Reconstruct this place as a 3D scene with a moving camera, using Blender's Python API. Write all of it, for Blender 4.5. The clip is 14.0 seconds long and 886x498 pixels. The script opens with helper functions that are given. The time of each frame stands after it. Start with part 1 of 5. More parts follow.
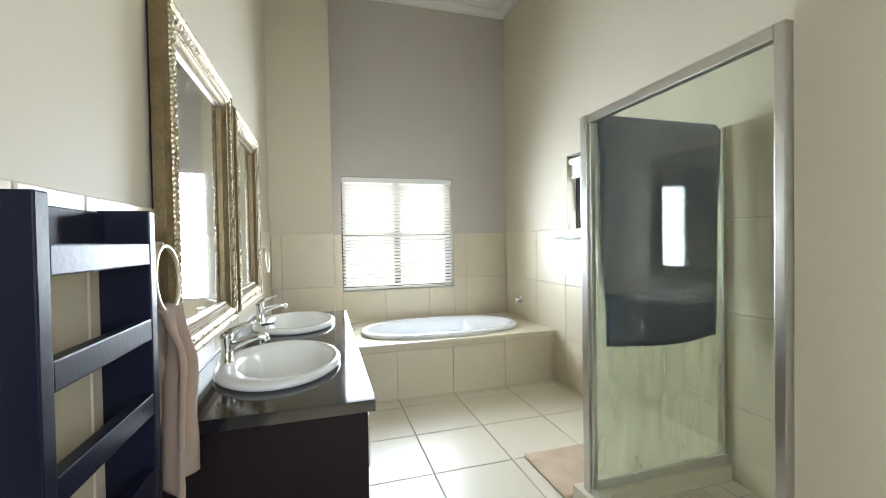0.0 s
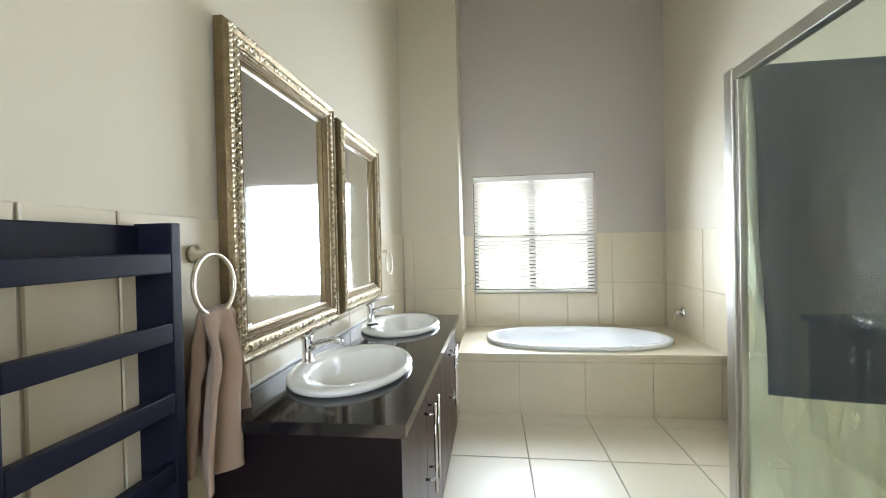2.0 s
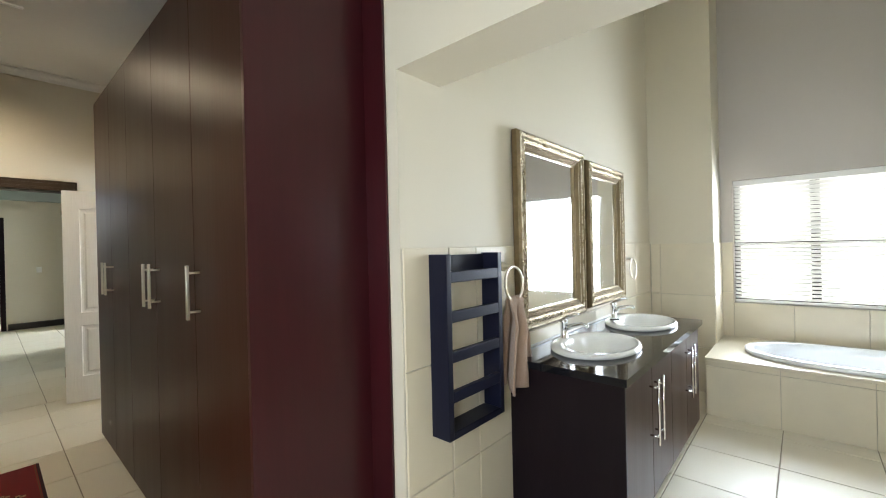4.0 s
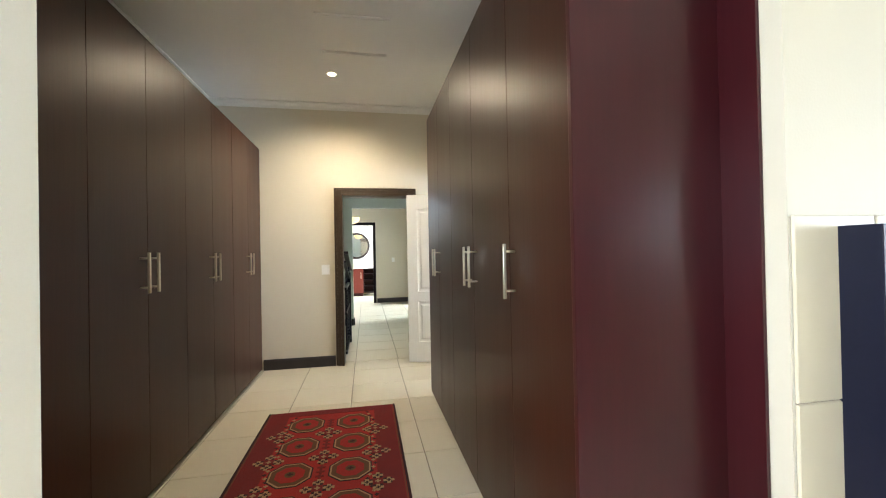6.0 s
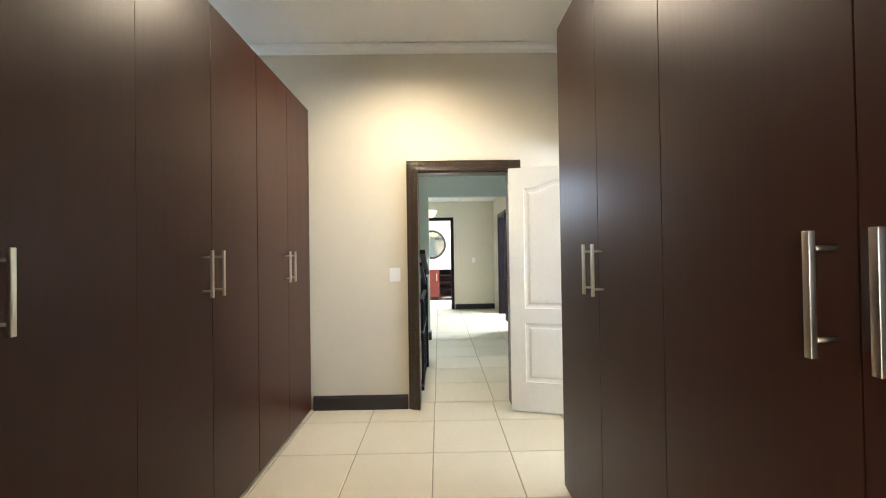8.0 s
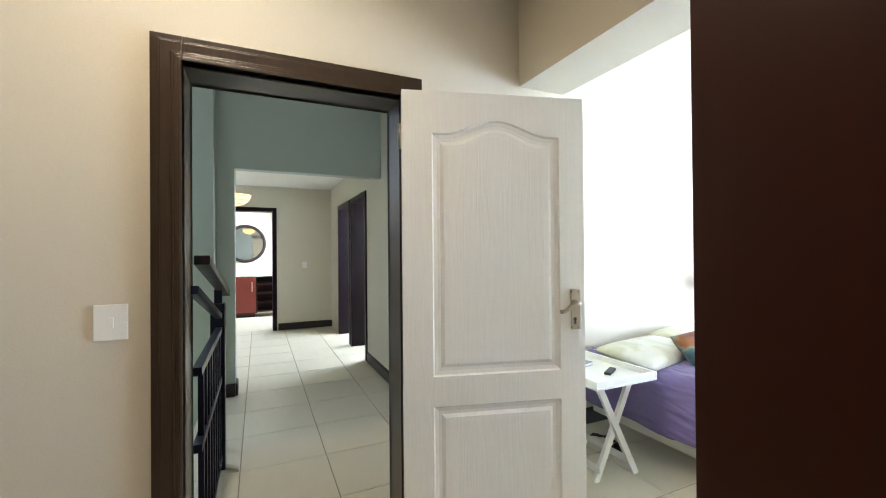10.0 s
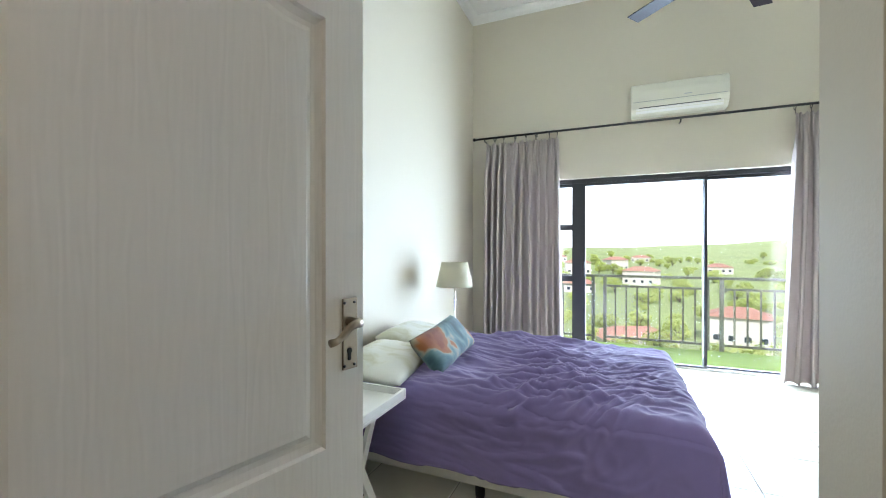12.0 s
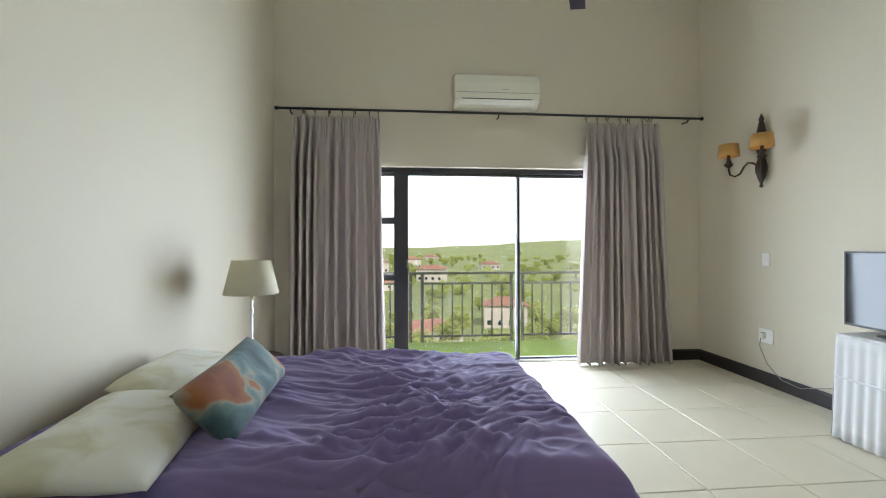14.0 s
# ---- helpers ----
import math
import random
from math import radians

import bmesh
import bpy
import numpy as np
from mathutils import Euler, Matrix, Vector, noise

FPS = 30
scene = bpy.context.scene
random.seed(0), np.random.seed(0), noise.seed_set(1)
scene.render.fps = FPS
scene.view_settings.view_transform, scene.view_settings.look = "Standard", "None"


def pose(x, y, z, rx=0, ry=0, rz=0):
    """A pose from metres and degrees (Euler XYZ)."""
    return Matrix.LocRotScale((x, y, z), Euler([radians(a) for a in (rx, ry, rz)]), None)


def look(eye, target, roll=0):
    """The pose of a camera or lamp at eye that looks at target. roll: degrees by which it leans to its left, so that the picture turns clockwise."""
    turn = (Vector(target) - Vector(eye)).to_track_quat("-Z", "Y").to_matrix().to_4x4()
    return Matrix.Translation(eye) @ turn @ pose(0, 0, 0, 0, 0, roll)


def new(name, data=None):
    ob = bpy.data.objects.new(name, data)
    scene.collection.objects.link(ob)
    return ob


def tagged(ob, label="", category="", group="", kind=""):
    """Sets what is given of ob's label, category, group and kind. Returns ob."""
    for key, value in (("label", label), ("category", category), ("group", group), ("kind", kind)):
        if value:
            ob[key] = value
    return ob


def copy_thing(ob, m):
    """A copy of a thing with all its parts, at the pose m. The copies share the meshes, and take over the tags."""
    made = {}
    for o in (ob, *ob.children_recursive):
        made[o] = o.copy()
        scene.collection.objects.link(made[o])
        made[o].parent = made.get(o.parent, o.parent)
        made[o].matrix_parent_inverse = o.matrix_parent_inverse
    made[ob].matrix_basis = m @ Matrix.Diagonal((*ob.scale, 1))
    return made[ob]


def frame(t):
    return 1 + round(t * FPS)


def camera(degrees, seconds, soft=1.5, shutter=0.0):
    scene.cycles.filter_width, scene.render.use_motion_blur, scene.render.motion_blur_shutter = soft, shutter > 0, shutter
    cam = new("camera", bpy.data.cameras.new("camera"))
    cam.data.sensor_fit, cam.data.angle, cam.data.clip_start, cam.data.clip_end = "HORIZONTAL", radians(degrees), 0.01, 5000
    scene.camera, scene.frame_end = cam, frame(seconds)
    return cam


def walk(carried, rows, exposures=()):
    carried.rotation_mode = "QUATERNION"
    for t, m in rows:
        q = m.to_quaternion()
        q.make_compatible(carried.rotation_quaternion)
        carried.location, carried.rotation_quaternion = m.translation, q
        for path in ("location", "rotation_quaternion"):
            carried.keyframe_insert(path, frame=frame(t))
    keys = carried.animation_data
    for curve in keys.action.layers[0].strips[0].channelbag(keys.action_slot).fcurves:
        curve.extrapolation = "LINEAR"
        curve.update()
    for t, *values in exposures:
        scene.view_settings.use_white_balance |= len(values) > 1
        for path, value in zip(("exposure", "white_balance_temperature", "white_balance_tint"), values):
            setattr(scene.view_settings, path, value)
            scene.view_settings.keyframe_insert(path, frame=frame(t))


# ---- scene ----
cam = camera(94.9, 14.0, soft=1.1)
PATH = [
    (0, (1.358, 0.452, 1.283), (1.921, 2.371, 1.248), -1.0),
    (0.5, (1.474, 0.627, 1.272), (1.845, 2.592, 1.237), -1.1),
    (1, (1.562, 0.752, 1.257), (1.754, 2.743, 1.226), -1.2),
    (1.5, (1.647, 0.783, 1.262), (1.658, 2.782, 1.236), -1.3),
    (2, (1.734, 0.613, 1.296), (1.489, 2.598, 1.274), -1.3),
    (2.2, (1.771, 0.507, 1.308), (1.413, 2.475, 1.287), -1.2),
    (4.3, (2.059, -0.112, 1.389), (0.603, 1.26, 1.387), -1.4),
    (4.5, (2.043, -0.104, 1.374), (0.507, 1.178, 1.375), -1.4),
    (5, (1.999, -0.087, 1.344), (0.267, 0.913, 1.355), -1.1),
    (5.5, (1.936, -0.092, 1.328), (0.052, 0.581, 1.342), -1.1),
    (6, (1.753, -0.101, 1.311), (-0.211, 0.272, 1.328), -1.1),
    (6.5, (1.474, -0.148, 1.293), (-0.521, 0.0, 1.31), -0.8),
    (7, (1.117, -0.173, 1.284), (-0.883, -0.177, 1.301), -0.7),
    (7.2, (0.959, -0.181, 1.288), (-1.041, -0.22, 1.306), -0.6),
    (9.3, (-1.0, -0.2, 1.352), (-2.953, 0.232, 1.368), -0.8),
    (9.5, (-1.179, -0.19, 1.357), (-3.106, 0.344, 1.37), -0.6),
    (10, (-1.572, -0.135, 1.354), (-3.393, 0.692, 1.368), -0.5),
    (10.5, (-1.906, -0.02, 1.358), (-3.527, 1.151, 1.368), -0.6),
    (11, (-2.089, 0.076, 1.348), (-3.425, 1.564, 1.35), -0.4),
    (11.5, (-2.220, 0.155, 1.322), (-3.248, 1.871, 1.327), -0.3),
    (12, (-2.33, 0.279, 1.31), (-3.108, 2.121, 1.306), -0.0),
    (12.5, (-2.431, 0.446, 1.31), (-2.977, 2.37, 1.303), -0.1),
    (13, (-2.553, 0.595, 1.295), (-2.86, 2.571, 1.285), -0.2),
    (13.2, (-2.59, 0.68, 1.287), (-2.791, 2.669, 1.278), -0.2),
    (13.5, (-2.635, 0.782, 1.27), (-2.687, 2.781, 1.261), -0.2),
    (14, (-2.639, 0.957, 1.258), (-2.473, 2.95, 1.255), -0.1),
]
walk(cam, [(t, look(eye, target, roll)) for t, eye, target, roll in PATH], exposures=((0, 0.85, 6500, 10), (2.2, 0.85, 6500, 10), (4.5, 0.98, 6500, 10), (5.2, 1.2, 6450, 10), (5.9, 1.55, 6350, 10), (6.4, 1.85, 6300, 10), (7.2, 1.95, 6250, 11),
     (9.5, 1.4, 5950, 11), (10.3, 1.1, 6050, 12), (11.3, 0.7, 5900, 11), (12.4, 0.1, 5900, 10), (13, -0.2, 6250, 11), (14, -0.45, 6550, 12)))

# ---------- world, sun, window light, added lamps ---
world = bpy.data.worlds.new("sky")
scene.world = world
world.use_nodes = True
wn = world.node_tree.nodes
sky = wn.new("ShaderNodeTexSky")
sky.sky_type = "NISHITA"
sky.sun_disc = False
sky.sun_elevation, sky.sun_rotation = radians(48), radians(200)
sky.dust_density, sky.air_density = 1.0, 1.0
wn["Background"].inputs["Strength"].default_value = 0.15
world.node_tree.links.new(sky.outputs[0], wn["Background"].inputs[0])
sun = new("sun", bpy.data.lights.new("sun", "SUN"))
sun.data.energy, sun.data.angle, sun.data.color = 5.0, radians(0.6), (1, 0.95, 0.86)
sun.matrix_world = look((0, 0, 0), (math.sin(radians(160)) * -0.67, 0.63, -0.74))


def area(name, m, w, h, watts, color, spread=180):
    lamp = new(name, bpy.data.lights.new(name, "AREA"))
    lamp.data.shape, lamp.data.size, lamp.data.size_y = "RECTANGLE", w, h
    lamp.data.energy, lamp.data.color, lamp.data.spread = watts, color, radians(spread)
    lamp.matrix_world = m
    return lamp


SKYLIGHT = (0.765, 0.875, 1.0)
area("daylight_bath_window", look((2.137, 4.735, 1.38), (2.137, 1.0, 1.38)), 1.16, 1.15, 39, SKYLIGHT, 130)
area("daylight_bath_side_window", look((3.45, 3.2, 1.68), (0.9, 3.2, 1.4)), 0.55, 0.55, 2.4, SKYLIGHT)
area("daylight_sliding_door", look((-1.75, 5.62, 1.06), (-1.75, 1.0, 0.8)), 2.9, 2.0, 345, (0.70, 0.84, 1.0))
# Unseen window light added on the south side to brighten dressing room and closet.
area("added_daylight_dressing", look((2.0, -1.36, 1.55), (0.9, 0.4, 1.25)), 1.25, 1.0, 30, (0.78, 0.88, 1.0))
# No stair window is seen: this lamp is added to light stairwell and hall.
area("added_daylight_stairs", look((-5.74, -1.6, 2.2), (-3.4, -1.2, 1.2)), 1.1, 1.1, 19, SKYLIGHT)
# Added lamp inside a windowless side room, throwing extra light into the hall.
area("added_lamp_side_room", look((-7.6, 2.5, 1.6), (-7.4, 0.4, 0.2)), 1.6, 1.4, 140, SKYLIGHT)
area("daylight_far_bathroom", look((-11.0, 0.55, 1.9), (-10.6, -1.2, 1.0)), 0.5, 0.9, 55, SKYLIGHT)
spot = new("downlight_beam", bpy.data.lights.new("downlight_beam", "SPOT"))
spot.data.energy, spot.data.color, spot.data.spot_size, spot.data.spot_blend = 52, (1.0, 0.82, 0.57), radians(160), 1.0
spot.data.shadow_soft_size = 0.04
spot.matrix_world = look((-2.36, -0.40, 3.04), (-2.36, -0.40, 0))

# ---------- materials ----------


def mat(name, base, rough=0.5, metal=0.0, var=0.12, scale=3.0, fine=60.0, bump=0.05, stretch=(1, 1, 1), rand=0.0,
        coat=0.0, sheen=0.0, spec=0.5, tint=None):
    m = bpy.data.materials.new(name)
    m.use_nodes = True
    nt = m.node_tree
    n, l = nt.nodes, nt.links
    p = n["Principled BSDF"]
    p.inputs["Roughness"].default_value, p.inputs["Metallic"].default_value = rough, metal
    p.inputs["Coat Weight"].default_value, p.inputs["Coat Roughness"].default_value = coat, 0.12
    p.inputs["Sheen Weight"].default_value = sheen
    p.inputs["Specular IOR Level"].default_value = spec
    tc = n.new("ShaderNodeTexCoord")
    mp = n.new("ShaderNodeMapping")
    mp.inputs["Scale"].default_value = stretch
    l.new(tc.outputs["Object"], mp.inputs["Vector"])
    big, small = n.new("ShaderNodeTexNoise"), n.new("ShaderNodeTexNoise")
    for t, s, d in ((big, scale, 4), (small, fine, 3)):
        t.inputs["Scale"].default_value, t.inputs["Detail"].default_value = s, d
        l.new(mp.outputs[0], t.inputs["Vector"])
    lo = [c * (1 - var) for c in base]
    hi = [min(1, c * (1 + var)) for c in (tint or base)]
    ramp = n.new("ShaderNodeMix")
    ramp.data_type = "RGBA"
    ramp.inputs["A"].default_value, ramp.inputs["B"].default_value = (*lo, 1), (*hi, 1)
    mixf = n.new("ShaderNodeMath")
    mixf.operation = "MULTIPLY_ADD"
    mixf.inputs[1].default_value, mixf.inputs[2].default_value = 0.45, 0.0
    l.new(small.outputs[0], mixf.inputs[0])
    add = n.new("ShaderNodeMath")
    add.operation = "MULTIPLY_ADD"
    add.inputs[1].default_value = 0.55
    l.new(big.outputs[0], add.inputs[0])
    l.new(mixf.outputs[0], add.inputs[2])
    fac = add.outputs[0]
    if rand:
        oi = n.new("ShaderNodeObjectInfo")
        r = n.new("ShaderNodeMath")
        r.operation = "MULTIPLY_ADD"
        r.inputs[1].default_value = rand
        l.new(oi.outputs["Random"], r.inputs[0])
        l.new(fac, r.inputs[2])
        fac = r.outputs[0]
    l.new(fac, ramp.inputs["Factor"])
    l.new(ramp.outputs["Result"], p.inputs["Base Color"])
    rr = n.new("ShaderNodeMapRange")
    rr.inputs["To Min"].default_value, rr.inputs["To Max"].default_value = max(0.02, rough - 0.06), min(1, rough + 0.06)
    l.new(big.outputs[0], rr.inputs["Value"])
    l.new(rr.outputs[0], p.inputs["Roughness"])
    if bump:
        b = n.new("ShaderNodeBump")
        b.inputs["Strength"].default_value, b.inputs["Distance"].default_value = bump, 0.01
        l.new(small.outputs[0], b.inputs["Height"])
        l.new(b.outputs[0], p.inputs["Normal"])
    return m


def glow(name, color, strength):
    m = bpy.data.materials.new(name)
    m.use_nodes = True
    p = m.node_tree.nodes["Principled BSDF"]
    p.inputs["Base Color"].default_value = (*color, 1)
    p.inputs["Emission Color"].default_value = (*color, 1)
    p.inputs["Emission Strength"].default_value = strength
    return m


def clear_glass(name, tint=(1, 1, 1), mixing=0.04, rough=0.0, haze=0.0):
    """A pane: mostly see-through, part mirror, with a milky share where it is stained."""
    m = bpy.data.materials.new(name)
    m.use_nodes = True
    n, l = m.node_tree.nodes, m.node_tree.links
    n.remove(n["Principled BSDF"])
    tr, gl, df = n.new("ShaderNodeBsdfTransparent"), n.new("ShaderNodeBsdfGlossy"), n.new("ShaderNodeBsdfDiffuse")
    tr.inputs[0].default_value = (*tint, 1)
    gl.inputs["Roughness"].default_value = rough
    df.inputs[0].default_value = (0.77, 0.76, 0.66, 1)
    a, b = n.new("ShaderNodeMixShader"), n.new("ShaderNodeMixShader")
    lw, pw, fr = n.new("ShaderNodeLayerWeight"), n.new("ShaderNodeMath"), n.new("ShaderNodeMath")
    pw.operation, fr.operation = "POWER", "MULTIPLY_ADD"
    pw.inputs[1].default_value, fr.inputs[1].default_value, fr.inputs[2].default_value = 4.0, 0.8, mixing
    lw.inputs[0].default_value = 0.5
    l.new(lw.outputs["Facing"], pw.inputs[0])
    l.new(pw.outputs[0], fr.inputs[0])
    l.new(fr.outputs[0], a.inputs[0])
    l.new(tr.outputs[0], a.inputs[1])
    l.new(gl.outputs[0], a.inputs[2])
    tc, nz, mr = n.new("ShaderNodeTexCoord"), n.new("ShaderNodeTexNoise"), n.new("ShaderNodeMapRange")
    mp = n.new("ShaderNodeMapping")
    mp.inputs["Scale"].default_value = (6, 6, 1.2)
    l.new(tc.outputs["Object"], mp.inputs[0])
    l.new(mp.outputs[0], nz.inputs[0])
    nz.inputs["Scale"].default_value, nz.inputs["Detail"].default_value = 1.5, 6
    mr.inputs["From Min"].default_value, mr.inputs["From Max"].default_value = 0.35, 0.75
    mr.inputs["To Min"].default_value, mr.inputs["To Max"].default_value = haze * 0.5, haze * 1.3
    l.new(nz.outputs[0], mr.inputs["Value"])
    l.new(mr.outputs[0], b.inputs[0])
    l.new(a.outputs[0], b.inputs[1])
    l.new(df.outputs[0], b.inputs[2])
    l.new(b.outputs[0], n["Material Output"].inputs[0])
    return m



def grain_emboss(m, depth=0.14):
    """Pressed wood grain: long wandering rings, as on moulded door skins."""
    n, l = m.node_tree.nodes, m.node_tree.links
    tc, mp, wv, b = n.new("ShaderNodeTexCoord"), n.new("ShaderNodeMapping"), n.new("ShaderNodeTexWave"), n.new("ShaderNodeBump")
    mp.inputs["Scale"].default_value = (1.0, 1.0, 0.10)
    wv.wave_type, wv.bands_direction = "BANDS", "X"
    for key, value in (("Scale", 9.0), ("Distortion", 26.0), ("Detail", 4.0), ("Detail Scale", 0.7), ("Detail Roughness", 0.7)):
        wv.inputs[key].default_value = value
    b.inputs["Strength"].default_value, b.inputs["Distance"].default_value = depth, 0.0016
    l.new(tc.outputs["Object"], mp.inputs[0])
    l.new(mp.outputs[0], wv.inputs[0])
    l.new(wv.outputs["Fac"], b.inputs["Height"])
    l.new(b.outputs[0], n["Principled BSDF"].inputs["Normal"])
    return m


def print_cloth(name, scale, stops, bloom=None):
    """Cloth with a soft painted print in a few colours, and one large bloom of the last ones."""
    m = mat(name, (0.5, 0.5, 0.5), 0.85, var=0.05, fine=200, bump=0.08, sheen=0.2)
    n, l = m.node_tree.nodes, m.node_tree.links
    tc, nz, rp = n.new("ShaderNodeTexCoord"), n.new("ShaderNodeTexNoise"), n.new("ShaderNodeValToRGB")
    nz.inputs["Scale"].default_value, nz.inputs["Detail"].default_value, nz.inputs["Distortion"].default_value = scale, 3, 0.6
    l.new(tc.outputs["Object"], nz.inputs[0])
    l.new(nz.outputs[0], rp.inputs[0])
    if bloom:
        ds, mr, ad = n.new("ShaderNodeVectorMath"), n.new("ShaderNodeMapRange"), n.new("ShaderNodeMath")
        ds.operation = "DISTANCE"
        ds.inputs[1].default_value = bloom
        l.new(tc.outputs["Object"], ds.inputs[0])
        mr.inputs["From Min"].default_value, mr.inputs["From Max"].default_value = 0.06, 0.22
        mr.inputs["To Min"].default_value, mr.inputs["To Max"].default_value = 0.20, -0.06
        l.new(ds.outputs["Value"], mr.inputs["Value"])
        l.new(mr.outputs[0], ad.inputs[0])
        l.new(nz.outputs[0], ad.inputs[1])
        l.new(ad.outputs[0], rp.inputs[0])
    e = rp.color_ramp.elements
    while len(e) < len(stops):
        e.new(0.5)
    for el, (p, c) in zip(e, stops):
        el.position, el.color = p, (*c, 1)
    l.new(rp.outputs[0], n["Principled BSDF"].inputs["Base Color"])
    return m


PAINT = mat("wall_paint", (0.64, 0.585, 0.465), 0.62, var=0.03, scale=0.8, fine=140, bump=0.06)
GREYP = mat("grey_mauve_paint", (0.52, 0.48, 0.445), 0.62, var=0.03, scale=0.8, fine=140, bump=0.06)
CEIL = mat("ceiling_paint", (0.80, 0.79, 0.75), 0.75, var=0.02, scale=0.7, fine=120, bump=0.04)
HALLP = mat("hall_paint", (0.47, 0.52, 0.49), 0.6, var=0.03, scale=0.8, fine=140, bump=0.06)
TILE = mat("beige_floor_tile", (0.68, 0.62, 0.49), 0.37, var=0.05, scale=1.6, fine=5, bump=0.0, rand=0.25)
WTILE = mat("beige_wall_tile", (0.64, 0.57, 0.43), 0.30, var=0.10, scale=3.0, fine=9, bump=0.02, rand=0.25)
GROUT = mat("grout", (0.33, 0.28, 0.21), 0.9, var=0.2, scale=6, fine=90, bump=0.2)
WGROUT = mat("wall_grout", (0.50, 0.45, 0.36), 0.9, var=0.15, scale=6, fine=90, bump=0.2)
MAHOG = mat("mahogany_veneer", (0.031, 0.0085, 0.0038), 0.37, var=0.45, scale=1.2, fine=9, bump=0.03, stretch=(6, 6, 0.35), spec=0.25)
MAHOGR = mat("red_mahogany_panel", (0.036, 0.005, 0.007), 0.30, var=0.35, scale=1.5, fine=10, bump=0.03, stretch=(6, 6, 0.35), spec=0.40)
ESPRESSO = mat("espresso_wood", (0.010, 0.006, 0.008), 0.30, var=0.5, scale=2, fine=14, bump=0.06, stretch=(5, 5, 0.5), spec=0.14)
FRAMEWOOD = mat("dark_stained_frame_wood", (0.048, 0.031, 0.019), 0.30, var=0.5, scale=2, fine=14, bump=0.06, stretch=(5, 5, 0.5), spec=0.4)
BLACKP = mat("black_painted_steel", (0.007, 0.008, 0.020), 0.34, var=0.3, scale=6, fine=80, bump=0.04, spec=0.2)
SKIRT = mat("dark_skirting", (0.022, 0.017, 0.017), 0.4, var=0.4, scale=3, fine=30, bump=0.05)
WHITE = mat("white_wood_paint", (0.80, 0.79, 0.745), 0.38, var=0.04, scale=2, fine=20, bump=0.09, stretch=(12, 12, 1.0))
DOORWHITE = grain_emboss(mat("white_moulded_door_paint", (0.80, 0.79, 0.755), 0.36, var=0.03, scale=2, fine=20, bump=0.05))
PLASTIC = mat("white_plastic", (0.82, 0.81, 0.77), 0.35, var=0.03, bump=0.0)
CERAMIC = mat("white_ceramic", (0.86, 0.85, 0.80), 0.08, var=0.02, bump=0.0, coat=0.6)
TUB = mat("white_acrylic", (0.86, 0.87, 0.88), 0.15, var=0.02, bump=0.0, coat=0.4)
CHROME = mat("chrome", (0.78, 0.78, 0.78), 0.10, 1.0, var=0.05, bump=0.0)
STEEL = mat("brushed_champagne_steel", (0.72, 0.66, 0.54), 0.30, 1.0, var=0.10, scale=8, fine=200, bump=0.02)
ALU = mat("satin_aluminium", (0.55, 0.54, 0.50), 0.35, 1.0, var=0.08, bump=0.02)
BRASS = mat("aged_brass", (0.42, 0.36, 0.28), 0.30, 1.0, var=0.2, scale=20, bump=0.03)
GOLD = mat("antique_gold_leaf", (0.19, 0.14, 0.075), 0.34, 0.8, var=0.5, scale=20, fine=90, bump=0.35)
GILT = mat("worn_silver_gilt", (0.50, 0.43, 0.31), 0.28, 1.0, var=0.35, scale=25, fine=90, bump=0.3)
GRANITE = mat("black_granite", (0.010, 0.010, 0.012), 0.07, var=0.7, scale=90, fine=320, bump=0.0)
MIRROR = mat("mirror_silver", (0.88, 0.89, 0.87), 0.015, 1.0, var=0.0, bump=0.0)
BLACKALU = mat("black_aluminium", (0.020, 0.021, 0.024), 0.4, var=0.2, bump=0.02)
GREYRAIL = mat("grey_green_rail_paint", (0.12, 0.12, 0.075), 0.45, var=0.15, bump=0.05)
DUVET = mat("purple_cotton", (0.175, 0.135, 0.30), 0.82, var=0.10, scale=4, fine=300, bump=0.10, sheen=0.15)
BEDBASE = mat("cream_bed_base", (0.74, 0.71, 0.64), 0.8, var=0.06, scale=5, fine=200, bump=0.12)
PILLOW = print_cloth("white_olive_pillow", 4.5, ((0.25, (0.74, 0.75, 0.70)), (0.45, (0.76, 0.76, 0.68)), (0.60, (0.60, 0.58, 0.42)), (0.72, (0.66, 0.65, 0.52)), (0.85, (0.78, 0.78, 0.74))))
CUSHION = print_cloth("painted_cushion", 5.0, ((0.30, (0.02, 0.05, 0.06)), (0.42, (0.05, 0.11, 0.12)), (0.51, (0.11, 0.18, 0.175)), (0.56, (0.27, 0.26, 0.19)), (0.60, (0.28, 0.10, 0.028)), (0.74, (0.19, 0.05, 0.018))), (-0.17, 0.03, 0.07))
CURTAIN = mat("mauve_grey_curtain", (0.55, 0.48, 0.45), 0.8, var=0.08, scale=3, fine=260, bump=0.08, sheen=0.1)
TOWEL = mat("dusty_pink_terry", (0.45, 0.30, 0.205), 0.95, var=0.14, scale=14, fine=420, bump=0.9, sheen=0.4)
NAVY = mat("dark_slate_towel", (0.012, 0.045, 0.105), 0.95, var=0.3, scale=9, fine=300, bump=0.6)
BATHMAT = mat("beige_patterned_mat", (0.46, 0.32, 0.22), 0.95, var=0.3, scale=9, fine=220, bump=0.6, tint=(0.66, 0.52, 0.38))
SHADE = mat("cream_lamp_shade", (0.62, 0.58, 0.42), 0.8, var=0.04, scale=6, fine=300, bump=0.06)
AMBER = mat("amber_parchment_shade", (0.46, 0.25, 0.065), 0.6, var=0.2, scale=12, fine=80, bump=0.03)
